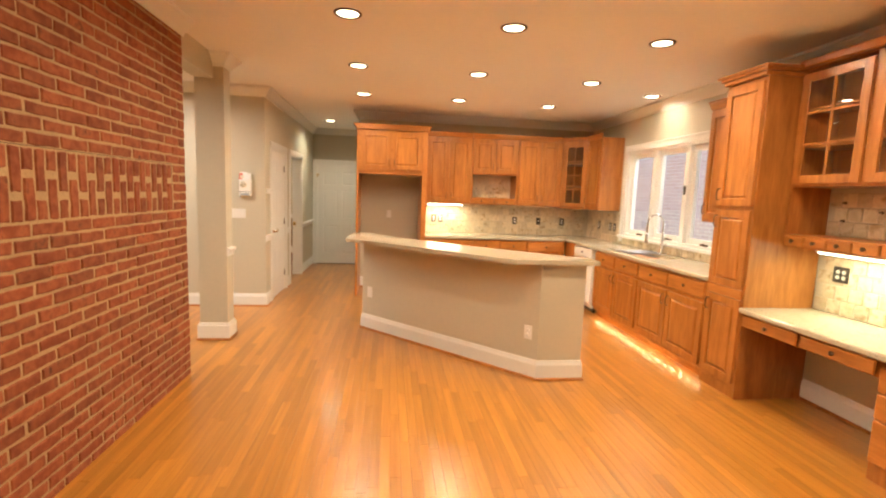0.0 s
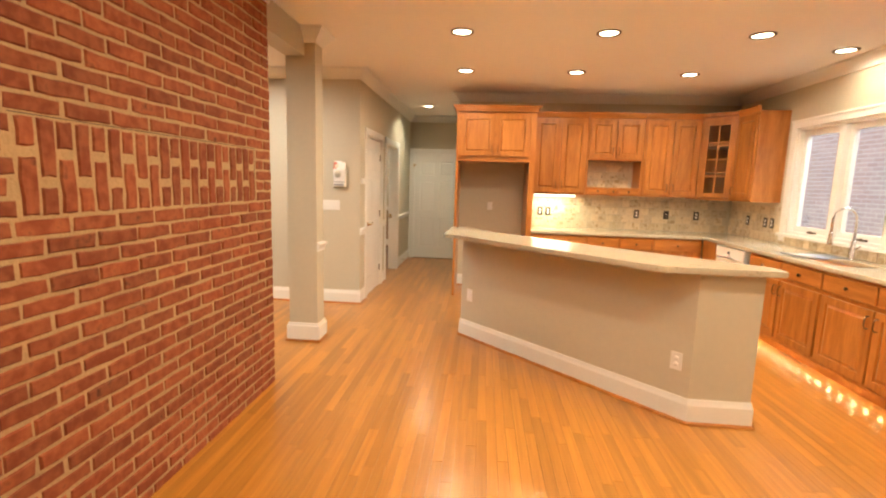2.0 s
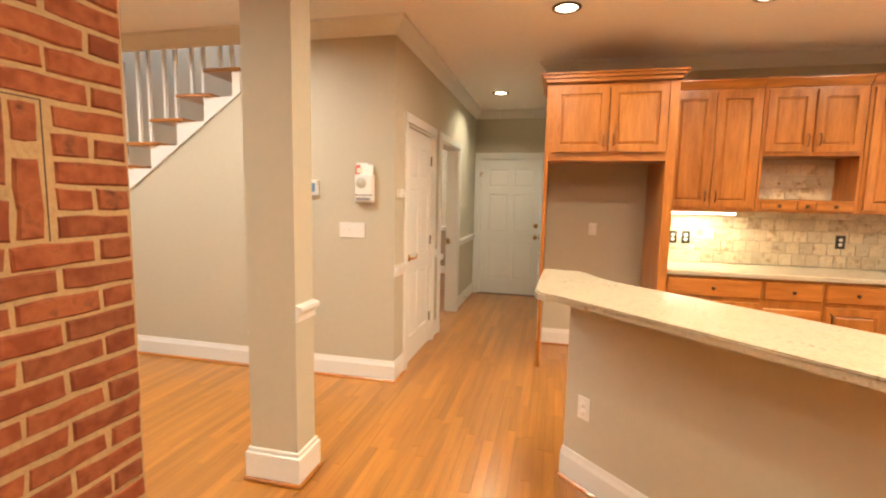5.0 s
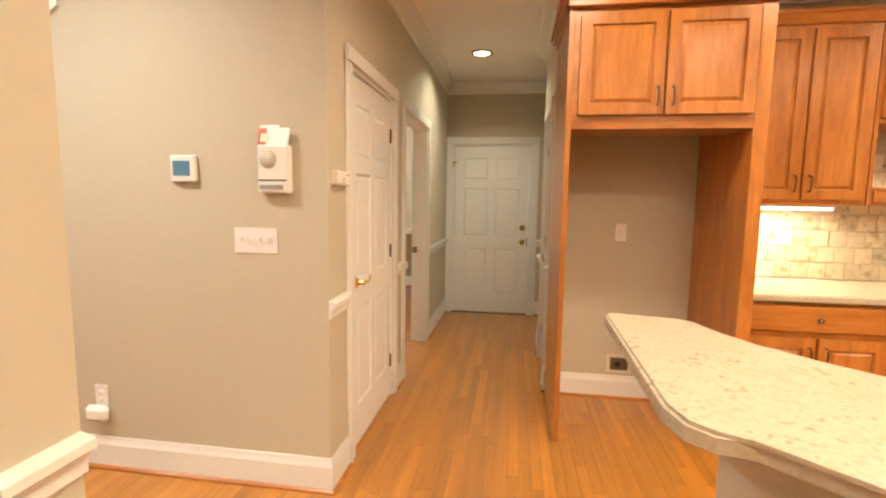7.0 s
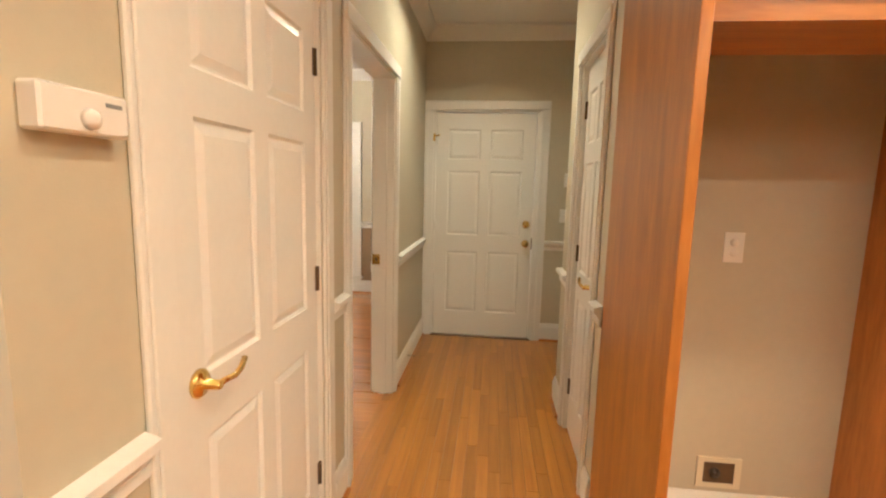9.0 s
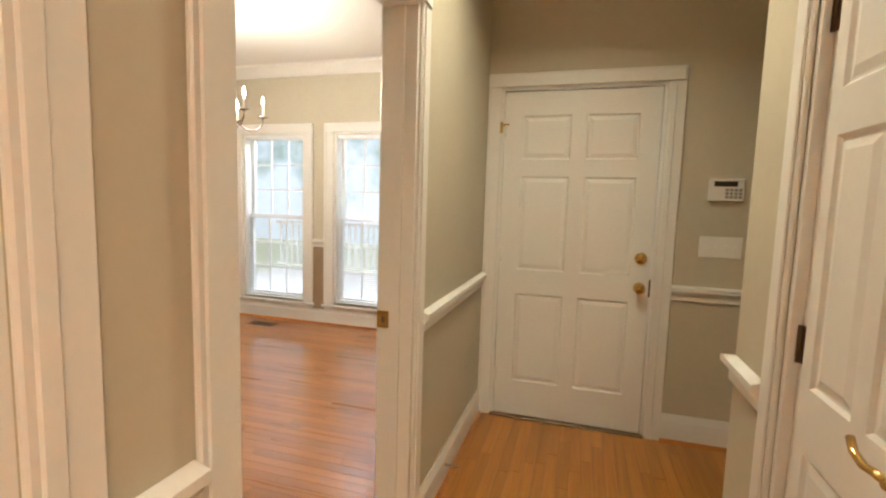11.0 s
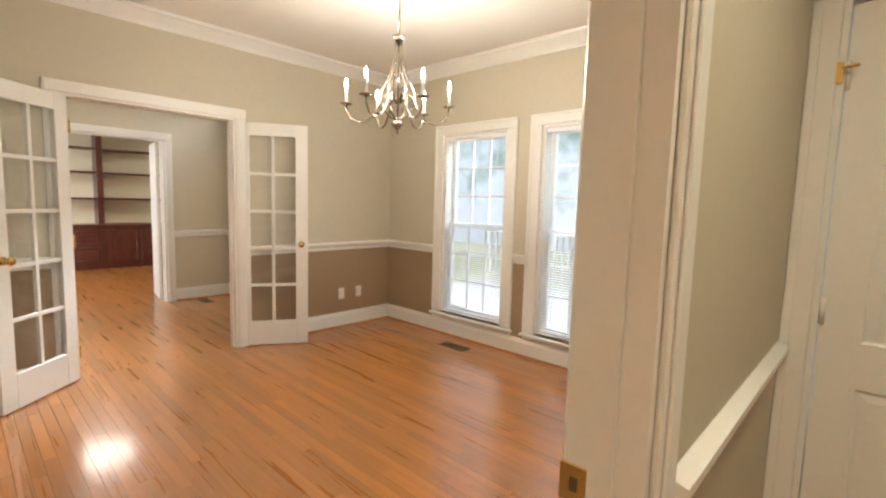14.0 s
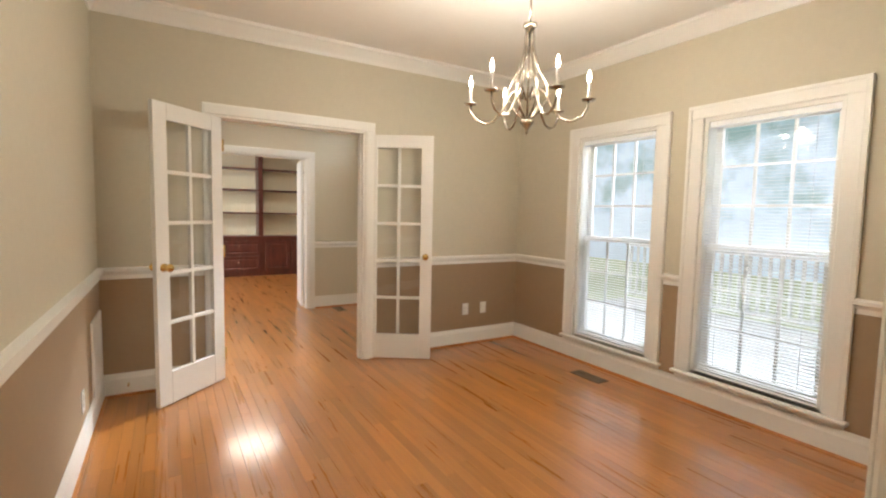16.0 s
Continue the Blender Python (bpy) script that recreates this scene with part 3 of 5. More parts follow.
def french(name, m, label, sgn):
    d = thing(name, m, label, "french door", "french doors")
    w, h, t = 0.60, 2.0, 0.035
    st, top, bot, mu = 0.105, 0.11, 0.22, 0.026
    bm = bmesh.new()
    box(bm, 0, 0, 0, st, t, h, 0.003), box(bm, w - st, 0, 0, w, t, h, 0.003)
    box(bm, st, 0, h - top, w - st, t, h, 0.002), box(bm, st, 0, 0, w - st, t, bot, 0.002)
    part("door_frame", bm, WHITE, d)
    cw, ch = (w - 2 * st) / 2, (h - top - bot) / 5
    part("muntin", boxed(w / 2 - mu / 2, 0.004, bot, w / 2 + mu / 2, t - 0.004, h - top, bevel=0.003), WHITE, d)
    for k in range(1, 5):
        part("muntin", boxed(st, 0.006, bot + k * ch - mu / 2, w - st, t - 0.006, bot + k * ch + mu / 2, bevel=0.003), WHITE, d)
    for i in range(2):
        for k in range(5):
            p = part("pane", boxed(st + i * cw, t / 2 - 0.0015, bot + k * ch, st + (i + 1) * cw, t / 2 + 0.0015, bot + (k + 1) * ch), GLASS, d)
            p.visible_shadow = False
    kx = w - 0.055
    for side in (-1, 1):
        y = 0 if side < 0 else t
        bm = lathe(bmesh.new(), [(0.028, 0), (0.028, side * 0.006), (0.011, side * 0.012), (0.011, side * 0.03), (0.025, side * 0.04), (0.028, side * 0.052), (0.02, side * 0.066), (0.002, side * 0.069)], (kx, y, 0.93), 16, "y")
        part("knob", bm, BRASS, d, "round polished brass knob")
    for z in (0.2, 1.0, 1.8):
        part("hinge", lathe(bmesh.new(), [(0.007, -0.045), (0.007, 0.045)], (-0.004, t / 2 + sgn * 0.02, z), 8), BRASS, d)
    return d


aL = math.degrees(math.atan2(7.72 - 8.155, -5.11 + 5.53))
aR = math.degrees(math.atan2(9.853 - 9.33, -5.17 + 5.495))
french("french_door", pose(-5.50, 8.150, 0.01, 0, 0, aL), "white french door with ten panes, standing open near the side wall", 1)
french("french_door", pose(-5.485, 9.325, 0.01, 0, 0, aR), "white french door with ten panes, standing open beside the outlets", -1)

# ---- floor base ----
ground = solid("floor", boxed(-12.0, -2.63, -0.14, 3.38, 11.2, -0.012), SUBFLOOR, "dark gaps under the strip oak floor", "floor", "structure")


# ---- windows ----
def dining_window(name, x0, x1):
    w = thing(name, pose(x0, 11.05, 0), "tall white double-hung window with grilles and lowered mini blind", "window", "dining room windows", "structure")
    W, z0, z1, zm = x1 - x0, 0.24, 2.03, 1.13
    bm = bmesh.new()
    box(bm, -0.11, -0.022, z0 - 0.02, 0, 0.0, z1, 0.004), box(bm, W, -0.022, z0 - 0.02, W + 0.11, 0, z1, 0.004)
    box(bm, -0.11, -0.022, z1, W + 0.11, 0, z1 + 0.09, 0.004), box(bm, -0.11, -0.03, z1 + 0.066, W + 0.11, -0.022, z1 + 0.09, 0.003)
    for a in (-0.11, W + 0.082):
        box(bm, a, -0.03, z0, a + 0.028, -0.022, z1 + 0.066, 0.003)
    part("window_casing", bm, WHITE, w)
    part("window_sill", boxed(-0.13, -0.05, z0 - 0.045, W + 0.13, 0.0, z0 - 0.02, bevel=0.006), WHITE, w)
    part("apron", boxed(-0.11, -0.02, 0.168, W + 0.11, 0, z0 - 0.045, bevel=0.004), WHITE, w)
    bm = bmesh.new()
    box(bm, 0, 0, z0 - 0.02, 0.025, 0.15, z1), box(bm, W - 0.025, 0, z0 - 0.02, W, 0.15, z1)
    box(bm, 0.025, 0, z1 - 0.025, W - 0.025, 0.15, z1), box(bm, 0.025, 0, z0 - 0.02, W - 0.025, 0.15, z0 + 0.004)
    part("window_frame", bm, WHITE, w)
    for lo, hi, y in ((z0 + 0.004, zm + 0.02, 0.07), (zm - 0.02, z1 - 0.025, 0.105)):
        bm = bmesh.new()
        a, b = 0.025, W - 0.025
        box(bm, a, y, lo, a + 0.045, y + 0.03, hi), box(bm, b - 0.045, y, lo, b, y + 0.03, hi)
        box(bm, a + 0.045, y, lo, b - 0.045, y + 0.03, lo + 0.05), box(bm, a + 0.045, y, hi - 0.04, b - 0.045, y + 0.03, hi)
        s = part("sash", bm, WHITE, w)
        gx0, gx1, gz0, gz1 = a + 0.045, b - 0.045, lo + 0.05, hi - 0.04
        for i in (1, 2):
            x = gx0 + (gx1 - gx0) * i / 3
            part("muntin", boxed(x - 0.009, y + 0.006, gz0, x + 0.009, y + 0.024, gz1), WHITE, s)
            z = gz0 + (gz1 - gz0) * i / 3
            part("muntin", boxed(gx0, y + 0.008, z - 0.009, gx1, y + 0.022, z + 0.009), WHITE, s)
        p = part("pane", boxed(gx0, y + 0.013, gz0, gx1, y + 0.017, gz1), GLASS, s)
        p.visible_shadow = False
    # blind
    blind = thing("mini_blind", pose(x0, 11.05, 0), "white mini blind lowered with its slats open", "blind", "mini blinds")
    part("headrail", boxed(0.028, 0.012, z1 - 0.065, W - 0.028, 0.045, z1 - 0.027, bevel=0.003), BLIND, blind)
    part("bottom_rail", boxed(0.03, 0.016, z0 + 0.01, W - 0.03, 0.040, z0 + 0.024, bevel=0.003), BLIND, blind)
    slat = None
    k = int((z1 - 0.08 - z0 - 0.03) / 0.021)
    bm = bmesh.new()
    vs = [(0.03, -0.012, -0.004), (W - 0.03, -0.012, -0.004), (W - 0.03, 0, 0.0), (0.03, 0, 0.0), (W - 0.03, 0.012, 0.001), (0.03, 0.012, 0.001)]
    v = [bm.verts.new(q) for q in vs]
    bm.faces.new((v[0], v[1], v[2], v[3])), bm.faces.new((v[3], v[2], v[4], v[5]))
    bmesh.ops.solidify(bm, geom=bm.faces[:], thickness=0.0008)
    me = mesh_of("slat", bm, BLIND)
    for i in range(k):
        s = new("slat", me)
        s.parent = blind
        s.location = (0, 0.028, z0 + 0.04 + i * 0.021)
    for x in (0.14, W - 0.14):
        part("cord", boxed(x - 0.001, 0.027, z0 + 0.02, x + 0.001, 0.029, z1 - 0.06), BLIND, blind)


dining_window("window_1", -4.61, -3.83)
dining_window("window_2", -3.475, -2.685)

# kitchen casement window: three lights
kw = thing("window_3", pose(3.25, 0, 0), "white kitchen casement window in three lights with blinds", "window", kind="structure")
bm = bmesh.new()
box(bm, -0.022, 6.06, 0.94, 0, 6.15, 2.17, 0.004), box(bm, -0.022, 4.05, 0.94, 0, 4.14, 2.17, 0.004)
box(bm, -0.022, 4.05, 2.17, 0, 6.15, 2.26, 0.004), box(bm, -0.03, 4.05, 2.236, -0.022, 6.15, 2.26, 0.003)
part("window_casing", bm, WHITE, kw)
part("window_sill", boxed(-0.045, 4.03, 0.995, 0.0, 6.17, 1.03, bevel=0.006), WHITE, kw)
bm = bmesh.new()
box(bm, 0, 4.14, 1.03, 0.13, 4.17, 2.17), box(bm, 0, 6.03, 1.03, 0.13, 6.06, 2.17), box(bm, 0, 4.17, 2.14, 0.13, 6.03, 2.17), box(bm, 0, 4.17, 1.03, 0.13, 6.03, 1.06)
for y in (4.775, 5.425):
    box(bm, 0, y - 0.035, 1.06, 0.13, y + 0.035, 2.14)
part("window_frame", bm, WHITE, kw)
for a, b in ((4.17, 4.74), (4.81, 5.39), (5.46, 6.03)):
    bm = bmesh.new()
    box(bm, 0.05, a, 1.06, 0.09, a + 0.05, 2.14), box(bm, 0.05, b - 0.05, 1.06, 0.09, b, 2.14), box(bm, 0.05, a + 0.05, 1.06, 0.09, b - 0.05, 1.12), box(bm, 0.05, a + 0.05, 2.08, 0.09, b - 0.05, 2.14)
    s = part("sash", bm, WHITE, kw)
    p = part("pane", boxed(0.066, a + 0.05, 1.12, 0.070, b - 0.05, 2.08), GLASS, s)
    p.visible_shadow = False
    bm = tube(bmesh.new(), [(0.03, a + 0.25, 1.075), (0.0, a + 0.25, 1.08), (-0.01, a + 0.19, 1.085)], 0.006)
    box(bm, 0.02, a + 0.2, 1.06, 0.05, a + 0.3, 1.078)
    part("crank", bm, BRONZE, s, "dark metal window crank")
part("sash_lock", boxed(0.0, 4.79, 1.60, -0.012, 4.76, 1.70), DARK, kw)

# outside: neighbouring brick house, trees behind the dining room, ground
outside_brick = bpy.data.materials.new("outside_brick")
outside_brick.use_nodes = True
nt = outside_brick.node_tree
bt = nt.nodes.new("ShaderNodeTexBrick")
bt.inputs["Color1"].default_value, bt.inputs["Color2"].default_value, bt.inputs["Mortar"].default_value = (0.42, 0.34, 0.35, 1), (0.36, 0.28, 0.29, 1), (0.52, 0.50, 0.50, 1)
bt.inputs["Scale"].default_value, bt.inputs["Brick Width"].default_value, bt.inputs["Row Height"].default_value, bt.inputs["Mortar Size"].default_value = 1.0, 0.213, 0.0677, 0.006
tc, mpg = nt.nodes.new("ShaderNodeTexCoord"), nt.nodes.new("ShaderNodeMapping")
mpg.inputs["Rotation"].default_value = (0, 0, 0)
sx = nt.nodes.new("ShaderNodeSeparateXYZ")
cx = nt.nodes.new("ShaderNodeCombineXYZ")
nt.links.new(tc.outputs["Object"], sx.inputs[0])
nt.links.new(sx.outputs[1], cx.inputs[0]), nt.links.new(sx.outputs[2], cx.inputs[1])
nt.links.new(cx.outputs[0], bt.inputs["Vector"])
nt.links.new(bt.outputs[0], nt.nodes["Principled BSDF"].inputs["Base Color"])
solid("neighbour_wall", boxed(5.6, 5.2, -0.3, 5.9, 14.0, 5.5), outside_brick, "sunlit red brick wall of the wing outside", "wall", "structure")

# backdrop glows by itself; bluish haze and overexposure are put into its colours
leafy = bpy.data.materials.new("glowing_hazy_trees")
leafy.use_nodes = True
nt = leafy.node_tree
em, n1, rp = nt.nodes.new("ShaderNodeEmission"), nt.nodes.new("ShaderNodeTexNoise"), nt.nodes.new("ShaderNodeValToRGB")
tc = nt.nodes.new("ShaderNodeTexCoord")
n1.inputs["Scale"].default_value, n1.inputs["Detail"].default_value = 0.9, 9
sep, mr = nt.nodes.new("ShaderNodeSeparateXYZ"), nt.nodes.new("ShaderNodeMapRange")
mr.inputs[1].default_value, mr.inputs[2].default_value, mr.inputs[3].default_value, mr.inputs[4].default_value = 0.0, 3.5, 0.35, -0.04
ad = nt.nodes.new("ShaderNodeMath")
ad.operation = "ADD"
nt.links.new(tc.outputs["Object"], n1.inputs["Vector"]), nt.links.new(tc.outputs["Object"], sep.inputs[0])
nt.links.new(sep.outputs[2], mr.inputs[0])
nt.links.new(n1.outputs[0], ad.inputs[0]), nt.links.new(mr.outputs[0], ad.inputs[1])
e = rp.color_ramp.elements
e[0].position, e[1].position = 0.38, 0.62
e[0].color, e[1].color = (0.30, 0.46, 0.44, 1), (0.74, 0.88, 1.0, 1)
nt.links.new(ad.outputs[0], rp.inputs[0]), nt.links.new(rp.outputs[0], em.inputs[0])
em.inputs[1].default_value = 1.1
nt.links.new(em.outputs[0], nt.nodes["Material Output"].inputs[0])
solid("backdrop", boxed(-30, 24, -1, 20, 24.1, 14), leafy, "glowing backdrop of trees and yard, pale blue haze painted in", "backdrop", "structure")
LAWN = mat("lawn", (0.32, 0.36, 0.22), 0.9, vary=0.2, scale=2)
solid("ground", boxed(-200, -200, -0.6, 200, 200, -0.45), LAWN, "pale sunlit yard around the house", "ground", "structure")
deck = solid("deck", boxed(-7, 11.3, -0.35, 0.2, 15.0, -0.12), mat("deck_boards", (0.30, 0.31, 0.32), 0.7, vary=0.1, scale=4), "pale weathered wooden deck outside the dining room", "deck", "structure")
rail_out = thing("deck_railing", pose(-7, 14.9, -0.12), "pale wooden deck railing with thin balusters", "railing")
DECKW = mat("deck_rail_wood", (0.55, 0.56, 0.56), 0.7, vary=0.1)
part("top_rail", boxed(0, -0.04, 0.95, 7.2, 0.05, 1.0), DECKW, rail_out)
part("bottom_rail", boxed(0, -0.02, 0.10, 7.2, 0.02, 0.15), DECKW, rail_out)
bal = mesh_of("baluster", boxed(-0.018, -0.018, 0.15, 0.018, 0.018, 0.95), DECKW)
for i in range(55):
    o = new("baluster", bal)
    o.parent, o.location = rail_out, (0.1 + i * 0.13, 0, 0)

# foyer front door with sidelight and transom
fd = thing("entry_sidelight", pose(-7.70, 10.2, 0), "white entry sidelight and transom with bright glass", "window", kind="structure")
bm = bmesh.new()
for q in ((-0.08, 0, 0.0, 2.5), (0.30, 0.38, 0.0, 2.12)):
    box(bm, q[0] if q[0] < 0 else q[0], -0.02, q[2], (0.0 if q[0] < 0 else q[1]), 0.0, q[3], 0.003)
box(bm, 0, -0.02, 2.45, 1.78, 0, 2.53, 0.003), box(bm, 0, -0.02, 2.03, 1.78, 0, 2.115, 0.003), box(bm, 0, -0.02, 0, 0.3, 0, 0.15, 0.003)
part("frame", bm, WHITE, fd)
for q in ((0.02, 0.17, 0.28, 2.0), (0.02, 2.13, 1.65, 2.44)):
    p = part("pane", boxed(q[0], 0.06, q[1], q[2], 0.066, q[3]), GLASS, fd)
    p.visible_shadow = False
door2 = thing("door_entry", pose(-7.30, 10.19, 0.01), "white six-panel front entry door", "door", kind="structure")
part("door_leaf", panel_slab(0.9, 2.0, 0.009, ((0.11, 0.405), (0.495, 0.79)), ((0.22, 0.78), (0.93, 1.5), (1.6, 1.86)), 0.004), WHITE, door2)
study_door = thing("door_study", pose(-8.0, 9.41, 0.01, 0, 0, 172), "white door standing open into the study", "door", kind="structure")
part("door_leaf", boxed(0, 0, 0, 0.55, 0.035, 2.0, bevel=0.003), WHITE, study_door)


# ---- kitchen ----
def raised(w, h, t=0.02, stile=0.055):
    return panel_slab(w, h, t, ((stile, w - stile),), ((stile, h - stile),), 0.012, 0.004)


def pull(bm, x, z, vertical=True):
    d = (0, 0.045) if vertical else (0.045, 0)
    tube(bm, [(x - d[0], 0, z - d[1]), (x - d[0], -0.02, z - d[1]), (x - d[0] * 0.5, -0.03, z - d[1] * 0.5), (x + d[0] * 0.5, -0.03, z + d[1] * 0.5), (x + d[0], -0.02, z + d[1]), (x + d[0], 0, z + d[1])], 0.005, 6)
    return bm


def move(bm, x, y, z):
    bmesh.ops.translate(bm, verts=bm.verts, vec=(x, y, z))
    return bm


def cab_door(c, x, z, w, h, pull_side, pull_low=True, stile=0.055):
    d = part("cabinet_door", move(raised(w, h, stile=stile), x, -0.02, z), OAK, c)
    px = x + (w - 0.03 if pull_side > 0 else 0.03)
    part("pull", move(pull(bmesh.new(), 0, 0), px, -0.02, z + (0.09 if pull_low else h - 0.09)), BRONZE, d, "small bronze pull")


def cab_drawer(c, x, z, w, h, knobs=1):
    bm = bmesh.new()
    box(bm, x, -0.02, z, x + w, 0, z + h, 0.006)
    d = part("drawer_front", bm, OAK_ACROSS, c)
    part("pull", move(lathe(bmesh.new(), [(0.006, 0), (0.006, -0.012), (0.015, -0.016), (0.014, -0.024), (0.002, -0.027)], (0, 0, 0), 10, "y"), x + w / 2, -0.02, z + h / 2), BRONZE, d, "small round bronze knob")


def carcass(c, w, d, z0, z1):
    part("body", boxed(0, 0, z0, w, d, z1, bevel=0.002), OAK, c)


def base_cabinet(m, w, label, layout):
    c = thing("base_cabinet", m, label, "cabinet", "kitchen base cabinets")
    carcass(c, w, 0.58, 0.10, 0.858)
    part("toe_kick", boxed(0, 0.06, 0, w, 0.58, 0.10), OAK_ACROSS, c)
    n = 2 if w > 0.6 else 1
    dw = (w - 0.03 - 0.02 * (n - 1)) / n
    if layout == "drawers":
        for z, h in ((0.13, 0.24), (0.39, 0.24), (0.70, 0.14)):
            cab_drawer(c, 0.015, z, w - 0.03, h)
    else:
        for i in range(n):
            x = 0.015 + i * (dw + 0.02)
            cab_door(c, x, 0.125, dw, 0.54, 1 if i == 0 and n == 2 else -1, False)
            if layout == "doors":
                cab_drawer(c, x, 0.70, dw, 0.14)
        if layout == "wide":
            cab_drawer(c, 0.015, 0.70, w - 0.03, 0.14)
    return c


def upper_cabinet(m, w, z0, z1, label, n=2, d=0.325):
    c = thing("upper_cabinet", m, label, "cabinet", "kitchen upper cabinets")
    carcass(c, w, d, z0, z1)
    dw = (w - 0.05 - 0.02 * (n - 1)) / n
    for i in range(n):
        cab_door(c, 0.025 + i * (dw + 0.02), z0 + 0.03, dw, z1 - z0 - 0.075, 1 if i == 0 and n == 2 else -1, True)
    bm = bmesh.new()
    pr = [(-0.0, z1 - 0.02), (-0.012, z1 - 0.018), (-0.035, z1 + 0.03), (-0.045, z1 + 0.035), (-0.045, z1 + 0.05), (0, z1 + 0.05)]
    a = [bm.verts.new((-0.0, y, z)) for y, z in pr]
    b = [bm.verts.new((w, y, z)) for y, z in pr]
    for i in range(len(pr)):
        bm.faces.new((a[i], a[(i + 1) % len(pr)], b[(i + 1) % len(pr)], b[i]))
    bm.faces.new(a), bm.faces.new(b)
    part("cornice", bm, OAK_ACROSS, c)
    return c


BACK, SIDE = 6.945, 2.925
TOP = 2.39
# refrigerator surround
fs = thing("refrigerator_surround", pose(-0.50, 6.58, 0), "honey oak refrigerator surround with double cabinet over an empty bay", "cabinet")
part("side_panel", boxed(0, 0, 0, 0.03, 0.69, TOP, bevel=0.002), OAK, fs)
part("side_panel", boxed(0.925, 0, 0, 0.995, 0.69, TOP, bevel=0.002), OAK, fs)
bm = bmesh.new()
box(bm, 0.03, 0.005, 1.76, 0.925, 0.28, TOP), box(bm, 0.03, 0.28, 2.05, 0.925, 0.69, TOP)
part("body", bm, OAK_ACROSS, fs)
for i in range(2):
    cab_door(fs, 0.06 + i * 0.435, 1.83, 0.42, 0.51, 1 if i == 0 else -1, True)
bm = bmesh.new()
for k, (o, z) in enumerate(((0.012, TOP - 0.015), (0.03, TOP + 0.015), (0.05, TOP + 0.04))):
    box(bm, -o, -o - 0.02, z, 0.995 + o, 0.69, z + (0.03 if k < 2 else 0.015), 0.003)
part("cornice", bm, OAK_ACROSS, fs)

upper_cabinet(pose(0.505, BACK, 0), 0.70, 1.375, TOP, "tall honey oak upper cabinet over an under-cabinet light")
upper_cabinet(pose(1.93, BACK, 0), 0.70, 1.375, TOP, "tall honey oak double-door upper cabinet")
c = upper_cabinet(pose(1.21, BACK, 0), 0.715, 1.83, TOP, "short honey oak upper cabinet over an open tiled niche")
sp = thing("spice_niche", pose(1.21, BACK, 0), "open honey oak niche with three little spice drawers", "shelf")
bm = bmesh.new()
box(bm, 0, 0.0, 1.375, 0.02, 0.325, 1.83), box(bm, 0.695, 0, 1.375, 0.715, 0.325, 1.83), box(bm, 0.02, 0, 1.375, 0.695, 0.325, 1.39), box(bm, 0.02, 0.0, 1.465, 0.695, 0.325, 1.478)
part("frame", bm, OAK, sp)
part("drawer_box", boxed(0.02, 0.006, 1.39, 0.695, 0.325, 1.465), OAK_ACROSS, sp)
for x, w in ((0.03, 0.26), (0.30, 0.12), (0.43, 0.255)):
    cab_drawer(sp, x, 1.393, w, 0.068)
for i in range(4):
    part("hook", move(lathe(bmesh.new(), [(0.011, 0), (0.011, -0.004), (0.004, -0.006), (0.004, -0.02), (0.007, -0.026)], (0, 0, 0), 8, "y"), 0.13 + i * 0.15, 0.318, 1.62), BRONZE, sp, "small dark peg")

# corner glass cabinet, diagonal front
P0, P1 = Vector((2.635, BACK)), Vector((SIDE, 6.655))
dl = (P1 - P0).length
cg = thing("corner_cabinet", pose(P0.x, P0.y, 0, 0, 0, -45), "honey oak corner cabinet with eight-pane glass door", "cabinet", "kitchen upper cabinets")
bm = bmesh.new()
q = math.sqrt(0.5)
back = [(0, 0.012), (dl, 0.012), (dl + 0.325 * q, 0.325 * q + 0.0), (dl / 2, dl / 2 + 0.325 / q * 0.5 + 0.22), (-0.325 * q, 0.325 * q)]
prism(bm, back, 1.36, 1.38), prism(bm, back, TOP - 0.02, TOP), prism(bm, back, 1.70, 1.715), prism(bm, back, 2.03, 2.045)
for a, b in zip(back[1:], back[2:] + back[:1]):
    if b != back[1]:
        n2 = (Vector(b) - Vector(a)).normalized().orthogonal() * 0.012
        prism(bm, [a, b, (b[0] + n2.x, b[1] + n2.y), (a[0] + n2.x, a[1] + n2.y)], 1.38, TOP - 0.02)
part("body", bm, OAK, cg)


def glass_door(c, x, y, z, w, h, cols, rows, stile=0.055):
    bm = bmesh.new()
    box(bm, x, y, z, x + stile, y + 0.02, z + h, 0.002), box(bm, x + w - stile, y, z, x + w, y + 0.02, z + h, 0.002)
    box(bm, x + stile, y, z, x + w - stile, y + 0.02, z + stile, 0.002), box(bm, x + stile, y, z + h - stile, x + w - stile, y + 0.02, z + h, 0.002)
    d = part("glass_door", bm, OAK, c)
    gw, gh = w - 2 * stile, h - 2 * stile
    for i in range(1, cols):
        part("muntin", boxed(x + stile + gw * i / cols - 0.008, y + 0.003, z + stile, x + stile + gw * i / cols + 0.008, y + 0.017, z + h - stile), OAK, d)
    for k in range(1, rows):
        part("muntin", boxed(x + stile, y + 0.004, z + stile + gh * k / rows - 0.008, x + w - stile, y + 0.016, z + stile + gh * k / rows + 0.008), OAK, d)
    p = part("pane", boxed(x + stile, y + 0.009, z + stile, x + w - stile, y + 0.012, z + h - stile), GLASS, d)
    p.visible_shadow = False


